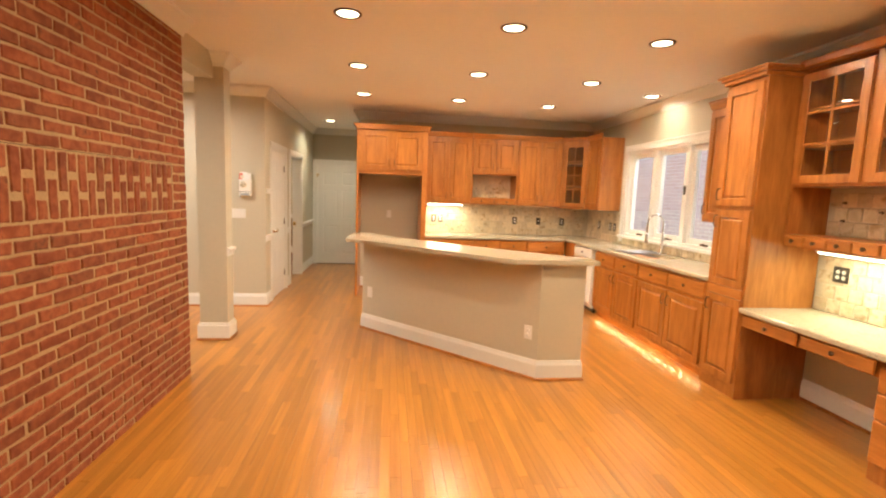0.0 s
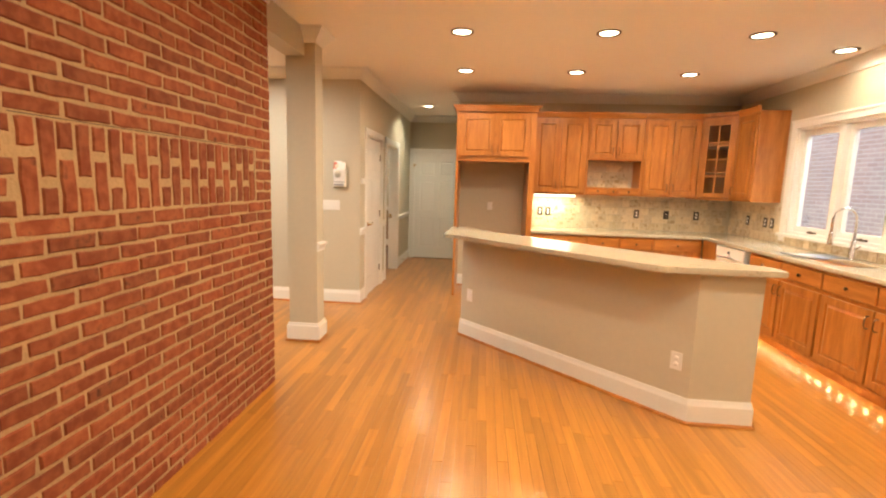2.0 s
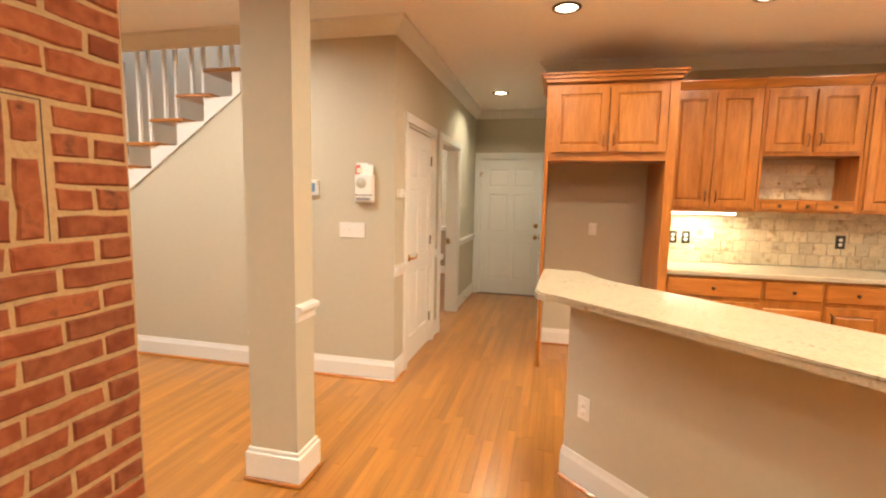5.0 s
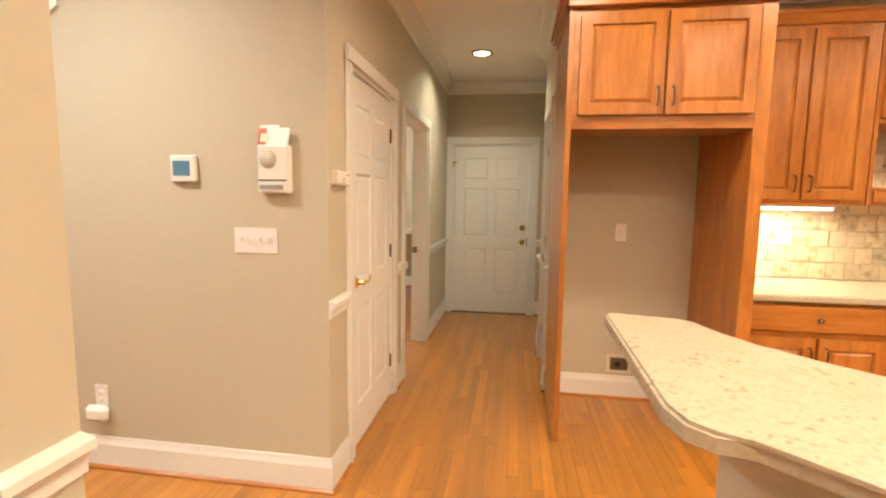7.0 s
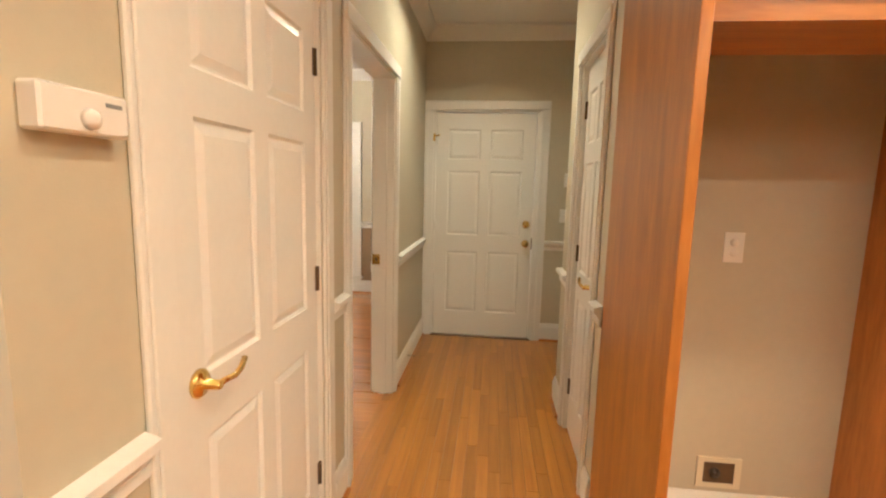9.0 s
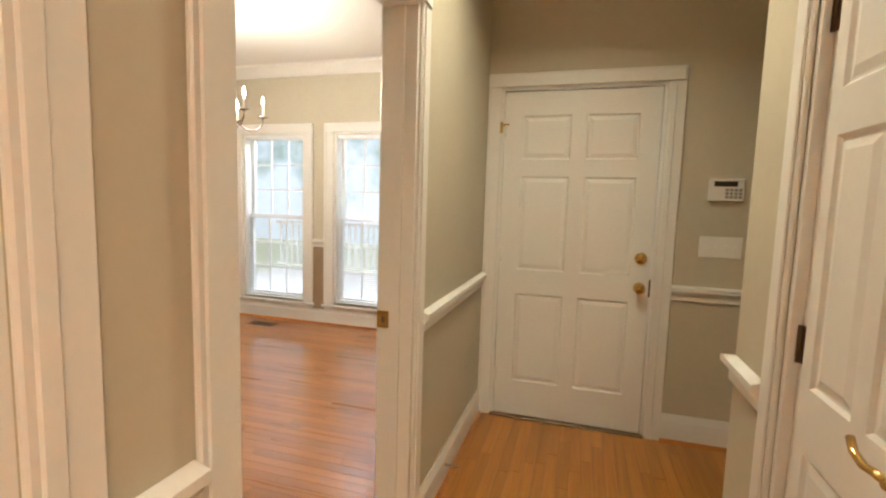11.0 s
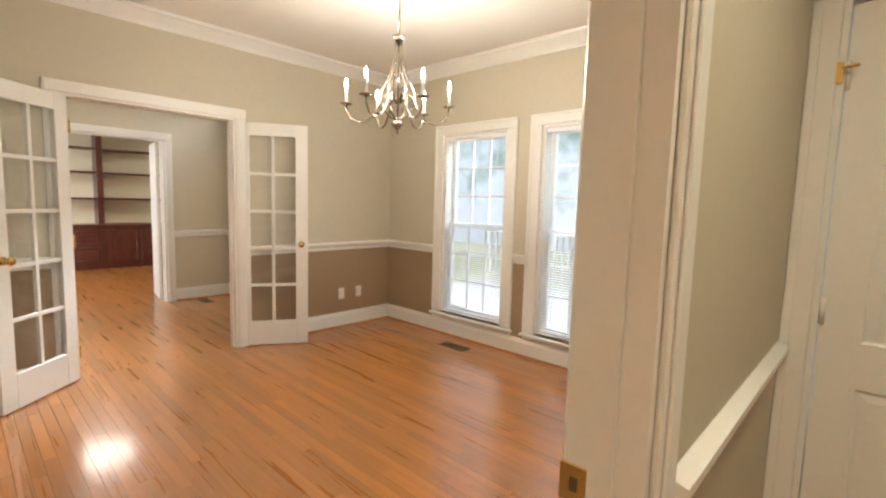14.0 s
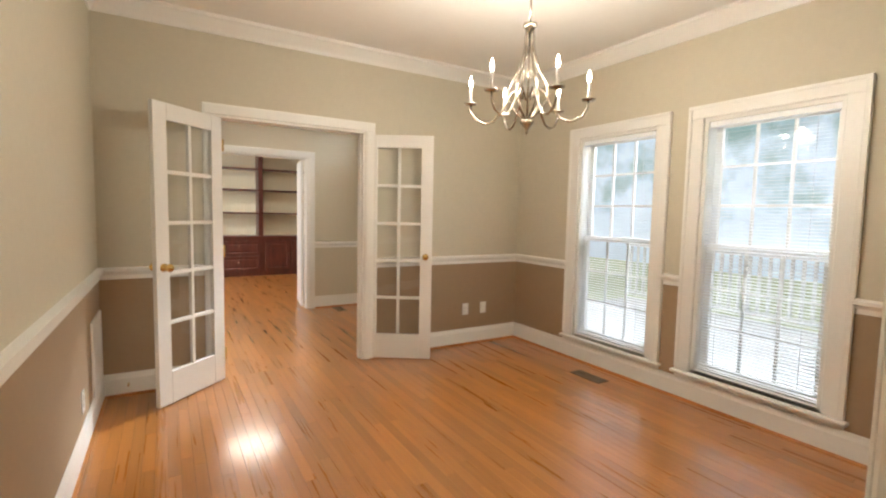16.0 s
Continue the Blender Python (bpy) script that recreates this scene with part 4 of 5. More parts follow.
glass_door(cg, 0.03, -0.01, 1.39, dl - 0.06, TOP - 1.39 - 0.045, 2, 4)
bm = bmesh.new()
box(bm, 0, -0.002, 1.36, 0.03, 0.02, TOP), box(bm, dl - 0.03, -0.002, 1.36, dl, 0.02, TOP), box(bm, 0.0, -0.04, TOP, dl, 0.05, TOP + 0.05, 0.006), box(bm, 0.03, -0.002, TOP - 0.045, dl - 0.03, 0.02, TOP)
part("face_frame", bm, OAK, cg)
upper_cabinet(pose(SIDE, 6.655, 0, 0, 0, -90), 0.435, 1.36, TOP, "single-door honey oak upper cabinet beside the window", 1)
upper_cabinet(pose(SIDE, 4.00, 0, 0, 0, -90), 0.53, 1.34, TOP, "honey oak upper cabinet between window and pantry cabinet", 1)

# base cabinets
FRONT, SF = 6.665, 2.66
base_cabinet(pose(0.505, FRONT, 0), 0.70, "honey oak base cabinet with a drawer over two doors", "wide")
base_cabinet(pose(1.205, FRONT, 0), 0.42, "honey oak base cabinet with three drawers", "drawers")
base_cabinet(pose(1.625, FRONT, 0), 0.42, "honey oak base cabinet with one door and drawer", "doors")
base_cabinet(pose(2.045, FRONT, 0), 0.60, "honey oak corner base cabinet with drawers", "drawers")
base_cabinet(pose(SF, 5.60, 0, 0, 0, -90), 1.06, "honey oak sink cabinet with two doors", "doors")
base_cabinet(pose(SF, 4.54, 0, 0, 0, -90), 1.07, "honey oak base cabinet with two drawers over two doors", "doors")
cf = thing("corner_filler", pose(SF, 6.665, 0, 0, 0, -90), "honey oak filler panel in the counter corner", "cabinet")
part("body", boxed(0, 0, 0.10, 0.37, 0.58, 0.858), OAK, cf)
dw = thing("dishwasher", pose(SF, 6.29, 0, 0, 0, -90), "white dishwasher built in under the counter", "dishwasher")
part("body", boxed(0, 0.02, 0.06, 0.60, 0.57, 0.855), PLASTIC, dw)
part("door", boxed(0.004, -0.015, 0.12, 0.596, 0.02, 0.72, bevel=0.008), PLASTIC, dw)
cp = part("control_panel", boxed(0.004, -0.02, 0.725, 0.596, 0.02, 0.852, bevel=0.008), PLASTIC, dw)
part("dial", lathe(bmesh.new(), [(0.016, 0), (0.014, -0.014), (0.002, -0.015)], (0.30, -0.02, 0.79), 14, "y"), DARK, cp)
part("handle", boxed(0.2, -0.035, 0.735, 0.4, -0.02, 0.75, bevel=0.004), PLASTIC, cp)
part("kick_plate", boxed(0.0, 0.05, 0.0, 0.60, 0.08, 0.10), DARK, dw)

TALL_TOP = 2.46
tall = thing("pantry_cabinet", pose(SF, 3.465, 0, 0, 0, -90), "tall honey oak pantry cabinet beside the desk", "cabinet")
part("body", boxed(0, 0, 0.0, 0.405, 0.585, TALL_TOP, bevel=0.002), OAK, tall)
cab_door(tall, 0.02, 0.12, 0.365, 0.66, -1, False)
part("lock_rail", boxed(0.02, -0.02, 0.785, 0.385, 0, 0.86, bevel=0.003), OAK_ACROSS, tall)
cab_door(tall, 0.02, 0.865, 0.365, 0.60, -1, False)
cab_door(tall, 0.02, 1.50, 0.365, 0.91, -1, True)
bm = bmesh.new()
for k, (o, z) in enumerate(((0.012, TALL_TOP - 0.015), (0.03, TALL_TOP + 0.015), (0.05, TALL_TOP + 0.04))):
    box(bm, -o, -o - 0.02, z, 0.405 + o, 0.585, z + (0.03 if k < 2 else 0.015), 0.003)
part("cornice", bm, OAK_ACROSS, tall)

# worktop with a cut-out for the sink
bm = bmesh.new()
zc0, zc1 = 0.862, 0.90
box(bm, 0.50, 6.635, zc0, 3.25, 7.27, zc1, 0.006)
box(bm, 2.63, 5.24, zc0, 3.25, 6.637, zc1, 0.006), box(bm, 2.63, 3.468, zc0, 3.25, 4.53, zc1, 0.006)
box(bm, 2.63, 4.528, zc0, 2.75, 5.242, zc1, 0.004), box(bm, 3.10, 4.528, zc0, 3.25, 5.242, zc1, 0.004)
solid("worktop", bm, GRANITE, "polished cream granite worktop along two walls", "worktop")
snk = thing("sink", pose(2.75, 4.53, 0.66), "undermounted stainless steel sink", "sink")
bm = bmesh.new()
box(bm, 0, 0, 0, 0.35, 0.71, 0.01), box(bm, -0.01, 0, 0.01, 0.0, 0.71, 0.205), box(bm, 0.35, 0, 0.01, 0.36, 0.71, 0.205), box(bm, 0, -0.01, 0.01, 0.35, 0, 0.205), box(bm, 0, 0.71, 0.01, 0.35, 0.72, 0.205)
part("basin", bm, STEEL, snk)
part("drain", lathe(bmesh.new(), [(0.045, 0.01), (0.04, 0.014), (0.01, 0.012)], (0.18, 0.35, 0), 16), CHROME, snk)
rack = thing("drying_rack", pose(2.72, 4.95, zc1), "grey roll-up steel drying rack lying over the sink", "drying rack")
for i in range(9):
    part("rod", tube(bmesh.new(), [(0, i * 0.035, 0.006), (0.42, i * 0.035, 0.006)], 0.005, 6), STEEL, rack)
part("edge_strip", boxed(0.0, -0.006, 0.010, 0.02, 0.29, 0.016), GREY, rack)
part("edge_strip", boxed(0.40, -0.006, 0.010, 0.42, 0.29, 0.016), GREY, rack)
fa = thing("faucet", pose(3.165, 4.98, zc1), "tall chrome spring faucet with pull-down head", "faucet")
part("body", lathe(bmesh.new(), [(0.028, 0), (0.028, 0.01), (0.02, 0.02), (0.018, 0.16), (0.013, 0.17)], seg=14), CHROME, fa)
arc = [(0, 0, 0.17), (0, 0, 0.36)] + [(-0.1 + 0.1 * math.cos(a), 0, 0.36 + 0.1 * math.sin(a)) for a in (0.5, 1.0, 1.57, 2.1, 2.6, 3.14)] + [(-0.2, 0, 0.24)]
sp2 = part("neck", tube(bmesh.new(), arc, 0.011), CHROME, fa)
for i in range(14):
    part("spring_coil", lathe(bmesh.new(), [(0.012, -0.003), (0.016, 0), (0.012, 0.003)], (0, 0, 0.18 + i * 0.013), 10), CHROME, sp2)
part("spray_head", lathe(bmesh.new(), [(0.012, 0.24), (0.017, 0.22), (0.02, 0.14), (0.016, 0.13)], (-0.2, 0, 0), 12), CHROME, fa)
part("side_handle", tube(bmesh.new(), [(0, -0.018, 0.1), (0, -0.04, 0.105), (-0.01, -0.09, 0.13)], 0.006), CHROME, fa)

# desk
dk = thing("built_in_desk", pose(SF, 3.058, 0, 0, 0, -90), "built-in honey oak desk with two shallow drawers", "desk")
part("apron", boxed(0.0, 0.02, 0.585, 1.02, 0.56, 0.695), OAK_ACROSS, dk)
for x in (0.02, 0.52):
    cab_drawer(dk, x, 0.598, 0.47, 0.085)
bm = bmesh.new()
box(bm, 1.0, 0.02, 0.0, 1.55, 0.585, 0.695, 0.002)
part("pedestal", bm, OAK, dk)
for z, h in ((0.12, 0.24), (0.37, 0.14), (0.52, 0.14)):
    cab_drawer(dk, 1.02, z, 0.50, h)
part("desktop", boxed(0, -0.04, 0.697, 1.555, 0.59, 0.735, bevel=0.006), GRANITE, dk, "polished cream granite top")
du = thing("desk_glass_cabinet", pose(SIDE, 3.058, 0, 0, 0, -90), "honey oak wall cabinet with six-pane glass doors over the desk", "cabinet")
W, DZ0, DZ1 = 1.08, 1.655, 2.50
for nm, q in (("side_panel", (0, 0, DZ0, 0.02, 0.325, DZ1)), ("side_panel", (W - 0.02, 0, DZ0, W, 0.325, DZ1)), ("bottom_panel", (0.02, 0, DZ0, W - 0.02, 0.325, DZ0 + 0.02)),
              ("top_panel", (0.02, 0, DZ1 - 0.02, W - 0.02, 0.325, DZ1)), ("back_panel", (0.02, 0.313, DZ0 + 0.02, W - 0.02, 0.325, DZ1 - 0.02)),
              ("shelf", (0.02, 0.03, 1.93, W - 0.02, 0.31, 1.945)), ("shelf", (0.02, 0.03, 2.20, W - 0.02, 0.31, 2.215)), ("centre_stile", (W / 2 - 0.02, 0, DZ0 + 0.02, W / 2 + 0.02, 0.02, DZ1 - 0.02))):
    part(nm, boxed(*q, bevel=0.001), OAK, du)
glass_door(du, 0.03, -0.02, DZ0 + 0.02, 0.49, DZ1 - DZ0 - 0.07, 2, 3, 0.06)
glass_door(du, 0.56, -0.02, DZ0 + 0.02, 0.49, DZ1 - DZ0 - 0.07, 2, 3, 0.06)
part("cornice", boxed(0, -0.045, DZ1 - 0.01, W, 0.2, DZ1 + 0.05, bevel=0.01), OAK_ACROSS, du)
pg = thing("desk_drawer_row", pose(SIDE, 3.058, 0, 0, 0, -90), "row of small honey oak drawers under the tiled desk niche", "drawers")
part("body", boxed(0, 0, 1.215, W, 0.325, 1.305), OAK_ACROSS, pg)
part("side_panel", boxed(W - 0.02, 0, 1.305, W, 0.325, DZ0), OAK, pg)
part("side_panel", boxed(0, 0.002, 1.305, 0.02, 0.325, DZ0), OAK, pg)
for x, z in ((0.16, 1.42), (0.16, 1.55), (0.42, 1.49), (0.68, 1.49)):
    part("hook", move(lathe(bmesh.new(), [(0.011, 0), (0.011, -0.004), (0.004, -0.006), (0.004, -0.02), (0.007, -0.026)], (0, 0, 0), 8, "y"), x, 0.312, z), BRONZE, pg, "small dark peg")
for i in range(6):
    cab_drawer(pg, 0.025 + i * 0.173, 1.225, 0.16, 0.07)


def tube_light(m, w, label):
    t = thing("under_cabinet_light", m, label, "light", "under-cabinet lights")
    part("housing", boxed(0, 0, 0.012, w, 0.10, 0.028, bevel=0.003), PLASTIC, t)
    part("diffuser", boxed(0.01, 0.008, 0, w - 0.01, 0.092, 0.012, bevel=0.003), TUBE_GLOW, t)


tube_light(pose(0.56, 7.02, 1.346), 0.55, "glowing slim light bar under the wall cabinet")
tube_light(pose(3.0, 2.86, 1.186, 0, 0, -90), 0.6, "glowing slim light bar over the desk")
area_lamp("bar_light", pose(0.83, 7.07, 1.34), 0.5, 0.08, 7, (1, 0.93, 0.66))
area_lamp("bar_light", pose(3.05, 2.56, 1.18), 0.08, 0.5, 6, (0.97, 1.0, 0.66))

rope = thing("toe_kick_light_strip", pose(SF + 0.022, 3.10, 0.072), "string of warm small lights under the base cabinets", "light strip")
part("strip", boxed(0, 0, 0.015, 0.02, 2.46, 0.028), PLASTIC, rope)
part("light_rail", boxed(-0.022, 0, 0.008, -0.008, 2.46, 0.028), OAK, rope, "thin oak rail")
led = mesh_of("bulb", lathe(bmesh.new(), [(0.006, 0.014), (0.011, 0.009), (0.010, 0.004), (0.003, 0.002)], seg=8), LED_GLOW)
for i in range(20):
    o = new("bulb", led)
    o.parent, o.location = rope, (0.008, 0.05 + i * 0.122, 0)


def plate(m, label, cover, n=1, kind_of="outlet"):
    """Wall plate, its back at y = 0 and face to -y."""
    w = 0.072 + 0.046 * (n - 1)
    o = thing("wall_outlet" if kind_of == "outlet" else "light_switch", m, label, kind_of)
    part("cover_plate", boxed(-w / 2, -0.006, -0.058, w / 2, 0, 0.058, bevel=0.002), cover, o)
    for i in range(n):
        x = (i - (n - 1) / 2) * 0.046
        ins = PLASTIC if cover is not PLASTIC else IVORY
        if kind_of == "outlet":
            for z in (-0.02, 0.02):
                part("socket", lathe(bmesh.new(), [(0.0155, -0.006), (0.015, -0.009), (0.002, -0.0091)], (x, 0, z), 12, "y"), PLASTIC, o)
        else:
            part("toggle", boxed(x - 0.005, -0.018, -0.004, x + 0.005, -0.006, 0.014, bevel=0.001), ins if cover is DARK else PLASTIC, o)


for x, k in ((0.675, "outlet"), (0.785, "outlet"), (2.0, "outlet"), (2.40, "switch"), (2.80, "outlet")):
    plate(pose(x, 7.258, 1.125), "dark bronze plate with white insert on the tile backsplash", DARK, 1, "outlet" if k == "outlet" else "light switch")
for y in (6.80, 6.43, 6.30):
    plate(pose(3.238, y, 1.12, 0, 0, -90), "dark bronze plate on the tile backsplash", DARK)
plate(pose(3.238, 2.86, 1.03, 0, 0, -90), "dark bronze double plate over the desk", DARK, 2)
plate(pose(-0.035, 7.27, 1.17), "white outlet in the empty refrigerator bay", PLASTIC)
wb = thing("water_supply_box", pose(0.0, 7.27, 0.25), "recessed ivory water supply box in the refrigerator bay", "wall box")
bm = bmesh.new()
box(bm, -0.085, -0.008, -0.065, 0.085, 0, -0.045), box(bm, -0.085, -0.008, 0.045, 0.085, 0, 0.065), box(bm, -0.085, -0.008, -0.045, -0.06, 0, 0.045), box(bm, 0.06, -0.008, -0.045, 0.085, 0, 0.045)
part("rim", bm, IVORY, wb)
part("back", boxed(-0.06, -0.003, -0.045, 0.06, -0.001, 0.045), VENT, wb)
part("valve", lathe(bmesh.new(), [(0.02, 0), (0.02, -0.012), (0.008, -0.014), (0.008, -0.02)], (-0.015, -0.002, 0), 10, "y"), DARK, wb)

# ---- island ----
isl = thing("kitchen_island", pose(0.015, 0.045, 0), "angled breakfast bar with beige half wall and cream granite top", "island")
body = [(-0.32, 4.965), (1.197, 3.448), (1.575, 3.448), (1.575, 3.62), (1.35, 3.845), (-0.02, 5.215), (-0.20, 5.215)]
part("half_wall", prism(bmesh.new(), body, 0, 0.98), PAINT, isl)
for p0, p1, e0, e1 in (((-0.32, 4.965), (1.197, 3.448), 0.414, 0.414), ((1.197, 3.448), (1.575, 3.448), 0.414, 1), ((1.575, 3.448), (1.575, 3.62), 1, 0), ((-0.20, 5.215), (-0.32, 4.965), 0, 0.3)):
    a, b = Vector((*p0, 0)), Vector((*p1, 0))
    d = (b - a).normalized()
    out = Vector((d.y, -d.x, 0))
    for nm, prof, paint in (("island_baseboard", BASE, WHITE), ("island_shoe", SHOE, OAK_ACROSS)):
        bm = bmesh.new()
        va = [bm.verts.new(a - d * e0 * o + out * o + Vector((0, 0, u))) for o, u in prof]
        vb = [bm.verts.new(b + d * e1 * o + out * o + Vector((0, 0, u))) for o, u in prof]
        for i in range(len(prof)):
            bm.faces.new((va[i], va[(i + 1) % len(prof)], vb[(i + 1) % len(prof)], vb[i]))
        bm.faces.new(va), bm.faces.new(vb)
        part(nm, bm, paint, isl, "tall white baseboard" if paint is WHITE else "thin stained oak shoe moulding")
top = [(-0.495, 4.80), (-0.48, 4.73), (-0.445, 4.695), (-0.39, 4.685), (0.90, 3.415), (0.96, 3.375), (1.63, 3.365), (1.665, 3.395), (1.65, 3.53), (0.75, 4.29), (-0.06, 5.10), (-0.15, 5.21), (-0.19, 5.31), (-0.215, 5.42), (-0.25, 5.46), (-0.44, 5.50), (-0.47, 5.48)]
bm = prism(bmesh.new(), top, 0.981, 1.016, 0.008)
part("bar_top", bm, GRANITE, isl, "polished cream granite bar top with eased edge")
d45 = -45
plate(pose(-0.22, 4.917, 0.42, 0, 0, d45), "white outlet on the island half wall", PLASTIC)
plate(pose(1.145, 3.552, 0.39, 0, 0, d45), "white outlet on the island half wall", PLASTIC)

# ---- pillar and thermostat wall ----
col = thing("pillar", pose(-1.718, 4.650, 0), "square beige painted pillar with white base", "pillar", kind="structure")
part("shaft", boxed(-0.130, -0.085, 0, 0.130, 0.085, H), PAINT, col)
bm = bmesh.new()
for o, z0, z1 in ((0.022, 0.02, 0.15), (0.012, 0.15, 0.172)):
    box(bm, -0.130 - o, -0.085 - o, z0, 0.130 + o, 0.085 + o, z1, 0.003)
part("pillar_base", bm, WHITE, col, "white base moulding")
part("pillar_shoe", boxed(-0.162, -0.117, 0.0, 0.162, 0.117, 0.02, bevel=0.004), OAK_ACROSS, col, "thin stained oak shoe moulding")

th = thing("thermostat", pose(-2.25, 5.93, 1.50), "white wall thermostat with a blue display", "thermostat")
part("case", boxed(-0.062, -0.028, -0.06, 0.062, 0, 0.06, bevel=0.006), PLASTIC, th)
part("display", boxed(-0.045, -0.030, -0.032, 0.04, -0.0275, 0.035), SCREEN, th)
ic = thing("wall_intercom", pose(-1.80, 5.93, 1.535), "white wall alarm box with paper tag and red mark", "alarm box")
part("case", boxed(-0.072, -0.05, -0.14, 0.072, 0, 0.07, bevel=0.008), PLASTIC, ic)
bm = bmesh.new()
box(bm, -0.03, -0.052, 0.05, 0.072, -0.044, 0.142, 0.001), box(bm, -0.068, -0.047, 0.05, 0.02, -0.039, 0.158, 0.001)
bmesh.ops.rotate(bm, verts=bm.verts, cent=(0, -0.045, 0.05), matrix=Euler((radians(-14), 0, 0)).to_matrix())
tag = part("paper_tag", bm, PLASTIC, ic, "loose white paper flap")
bm = boxed(-0.069, -0.0485, 0.055, -0.030, -0.0475, 0.142)
bmesh.ops.rotate(bm, verts=bm.verts, cent=(0, -0.045, 0.05), matrix=Euler((radians(-14), 0, 0)).to_matrix())
part("red_mark", bm, RED, tag, "red printed bracket")
bm = boxed(-0.055, -0.0535, 0.078, -0.012, -0.0522, 0.118)
bmesh.ops.rotate(bm, verts=bm.verts, cent=(0, -0.045, 0.05), matrix=Euler((radians(-14), 0, 0)).to_matrix())
part("grey_mark", bm, IVORY, tag)
gr = part("speaker_grille", lathe(bmesh.new(), [(0.040, -0.050), (0.040, -0.0515), (0.002, -0.0516)], (-0.018, 0, 0.005), 24, "y"), IVORY, ic, "round speaker grille")
for k in range(7):
    hw = math.sqrt(0.038 ** 2 - ((k - 3) * 0.0105) ** 2)
    part("slot", boxed(-0.018 - hw, -0.0525, 0.0037 + (k - 3) * 0.0105, -0.018 + hw, -0.0514, 0.0063 + (k - 3) * 0.0105), GREY, gr)
part("stripe", boxed(-0.066, -0.052, -0.088, 0.066, -0.0498, -0.082), DARK, ic)
part("button_row", boxed(-0.06, -0.052, -0.125, 0.05, -0.0498, -0.105), GREY, ic)
plate(pose(-1.913, 5.93, 1.18), "white four-gang switch plate", PLASTIC, 4, "light switch")
plate(pose(-2.77, 5.93, 0.375), "white outlet low on the stair wall", PLASTIC)
nl = thing("plug_in_night_light", pose(-2.77, 5.918, 0.30), "round white plug-in night light", "night light")
part("case", boxed(-0.062, -0.045, -0.042, 0.062, 0, 0.04, bevel=0.02), PLASTIC, nl)
ch = thing("door_chime", pose(-1.57, 6.045, 1.468, 0, 0, 90), "small white box on the hall wall", "sensor")
part("case", boxed(-0.075, -0.035, -0.032, 0.075, 0, 0.032, bevel=0.004), PLASTIC, ch)
part("dome", lathe(bmesh.new(), [(0.016, 0), (0.014, -0.008), (0.004, -0.012)], (0.0, -0.035, -0.01), 12, "y"), PLASTIC, ch)
part("mark", boxed(0.03, -0.0362, 0.012, 0.06, -0.0348, 0.018), GREY, ch)
kp = thing("alarm_keypad", pose(-0.26, 9.56, 1.45), "white alarm keypad beside the end door", "keypad")
part("case", boxed(-0.085, -0.028, -0.06, 0.085, 0, 0.06, bevel=0.005), PLASTIC, kp)
part("display", boxed(-0.06, -0.030, 0.018, 0.05, -0.0275, 0.046), DARK, kp)
for i in range(4):
    for k in range(3):
        part("key", boxed(-0.005 + i * 0.021, -0.031, -0.045 + k * 0.019, 0.011 + i * 0.021, -0.0278, -0.031 + k * 0.019), GREY, kp)
plate(pose(-0.26, 9.56, 1.14), "white four-gang switch plate by the end door", PLASTIC, 4, "light switch")

# stairs behind the thermostat wall
st = thing("staircase", pose(0, 0, 0), "open staircase with white stringer, wood treads and white balusters", "stairs")
bm = bmesh.new()
zz = [(-2.86, 2.24), (-2.86, 2.40)]
for i in range(8):
    zz += [(-2.93 - 0.27 * i, 2.40 - 0.19 * i), (-2.93 - 0.27 * i, 2.21 - 0.19 * i)]
zz += [(-5.4, 0.47)]
fv, bv = [bm.verts.new((x, 5.915, z)) for x, z in zz], [bm.verts.new((x, 6.06, z)) for x, z in zz]
bm.faces.new(fv), bm.faces.new(bv[::-1])
for i in range(len(zz)):
    bm.faces.new((fv[i], fv[(i + 1) % len(zz)], bv[(i + 1) % len(zz)], bv[i]))
part("stringer", bm, WHITE, st)
for i in range(8):
    x1 = -2.85 - 0.27 * i
    z = 2.40 - 0.19 * i
    part("tread", boxed(x1 - 0.33, 5.89, z, x1, 6.9, z + 0.028, bevel=0.006), FLOOR_X, st, "oak tread")
    for k in (0.09, 0.20):
        part("baluster", boxed(x1 - 0.04 - k, 5.96, z + 0.028, x1 - 0.015 - k, 5.985, z + 0.9), WHITE, st)

# ---- ceiling lamps ----
def can_light(x, y, watts, label="round recessed ceiling downlight, lit", tint=WARM, spread=164, size=0.13):
    c = thing("recessed_light", pose(x, y, H), label, "ceiling light", "recessed lights")
    bm = bmesh.new()
    seg, r = 24, [(0.098, -0.001), (0.095, -0.008), (0.076, -0.010), (0.073, -0.002)]
    rings = [[bm.verts.new((a * math.cos(2 * math.pi * i / seg), a * math.sin(2 * math.pi * i / seg), z)) for i in range(seg)] for a, z in r]
    for p, q in zip(rings, rings[1:]):
        for i in range(seg):
            bm.faces.new((p[i], p[(i + 1) % seg], q[(i + 1) % seg], q[i])).smooth = True
    part("trim_ring", bm, BRONZE, c, "thin dark trim ring")
    part("lamp", lathe(bmesh.new(), [(0.074, -0.0015), (0.074, -0.003), (0.05, -0.005), (0.002, -0.006)], seg=24), CAN_GLOW, c, "glowing lamp face")
    lamp = area_lamp("downlight", pose(x, y, H - 0.014), size, size, watts, tint, True)
    lamp.data.spread = radians(spread)


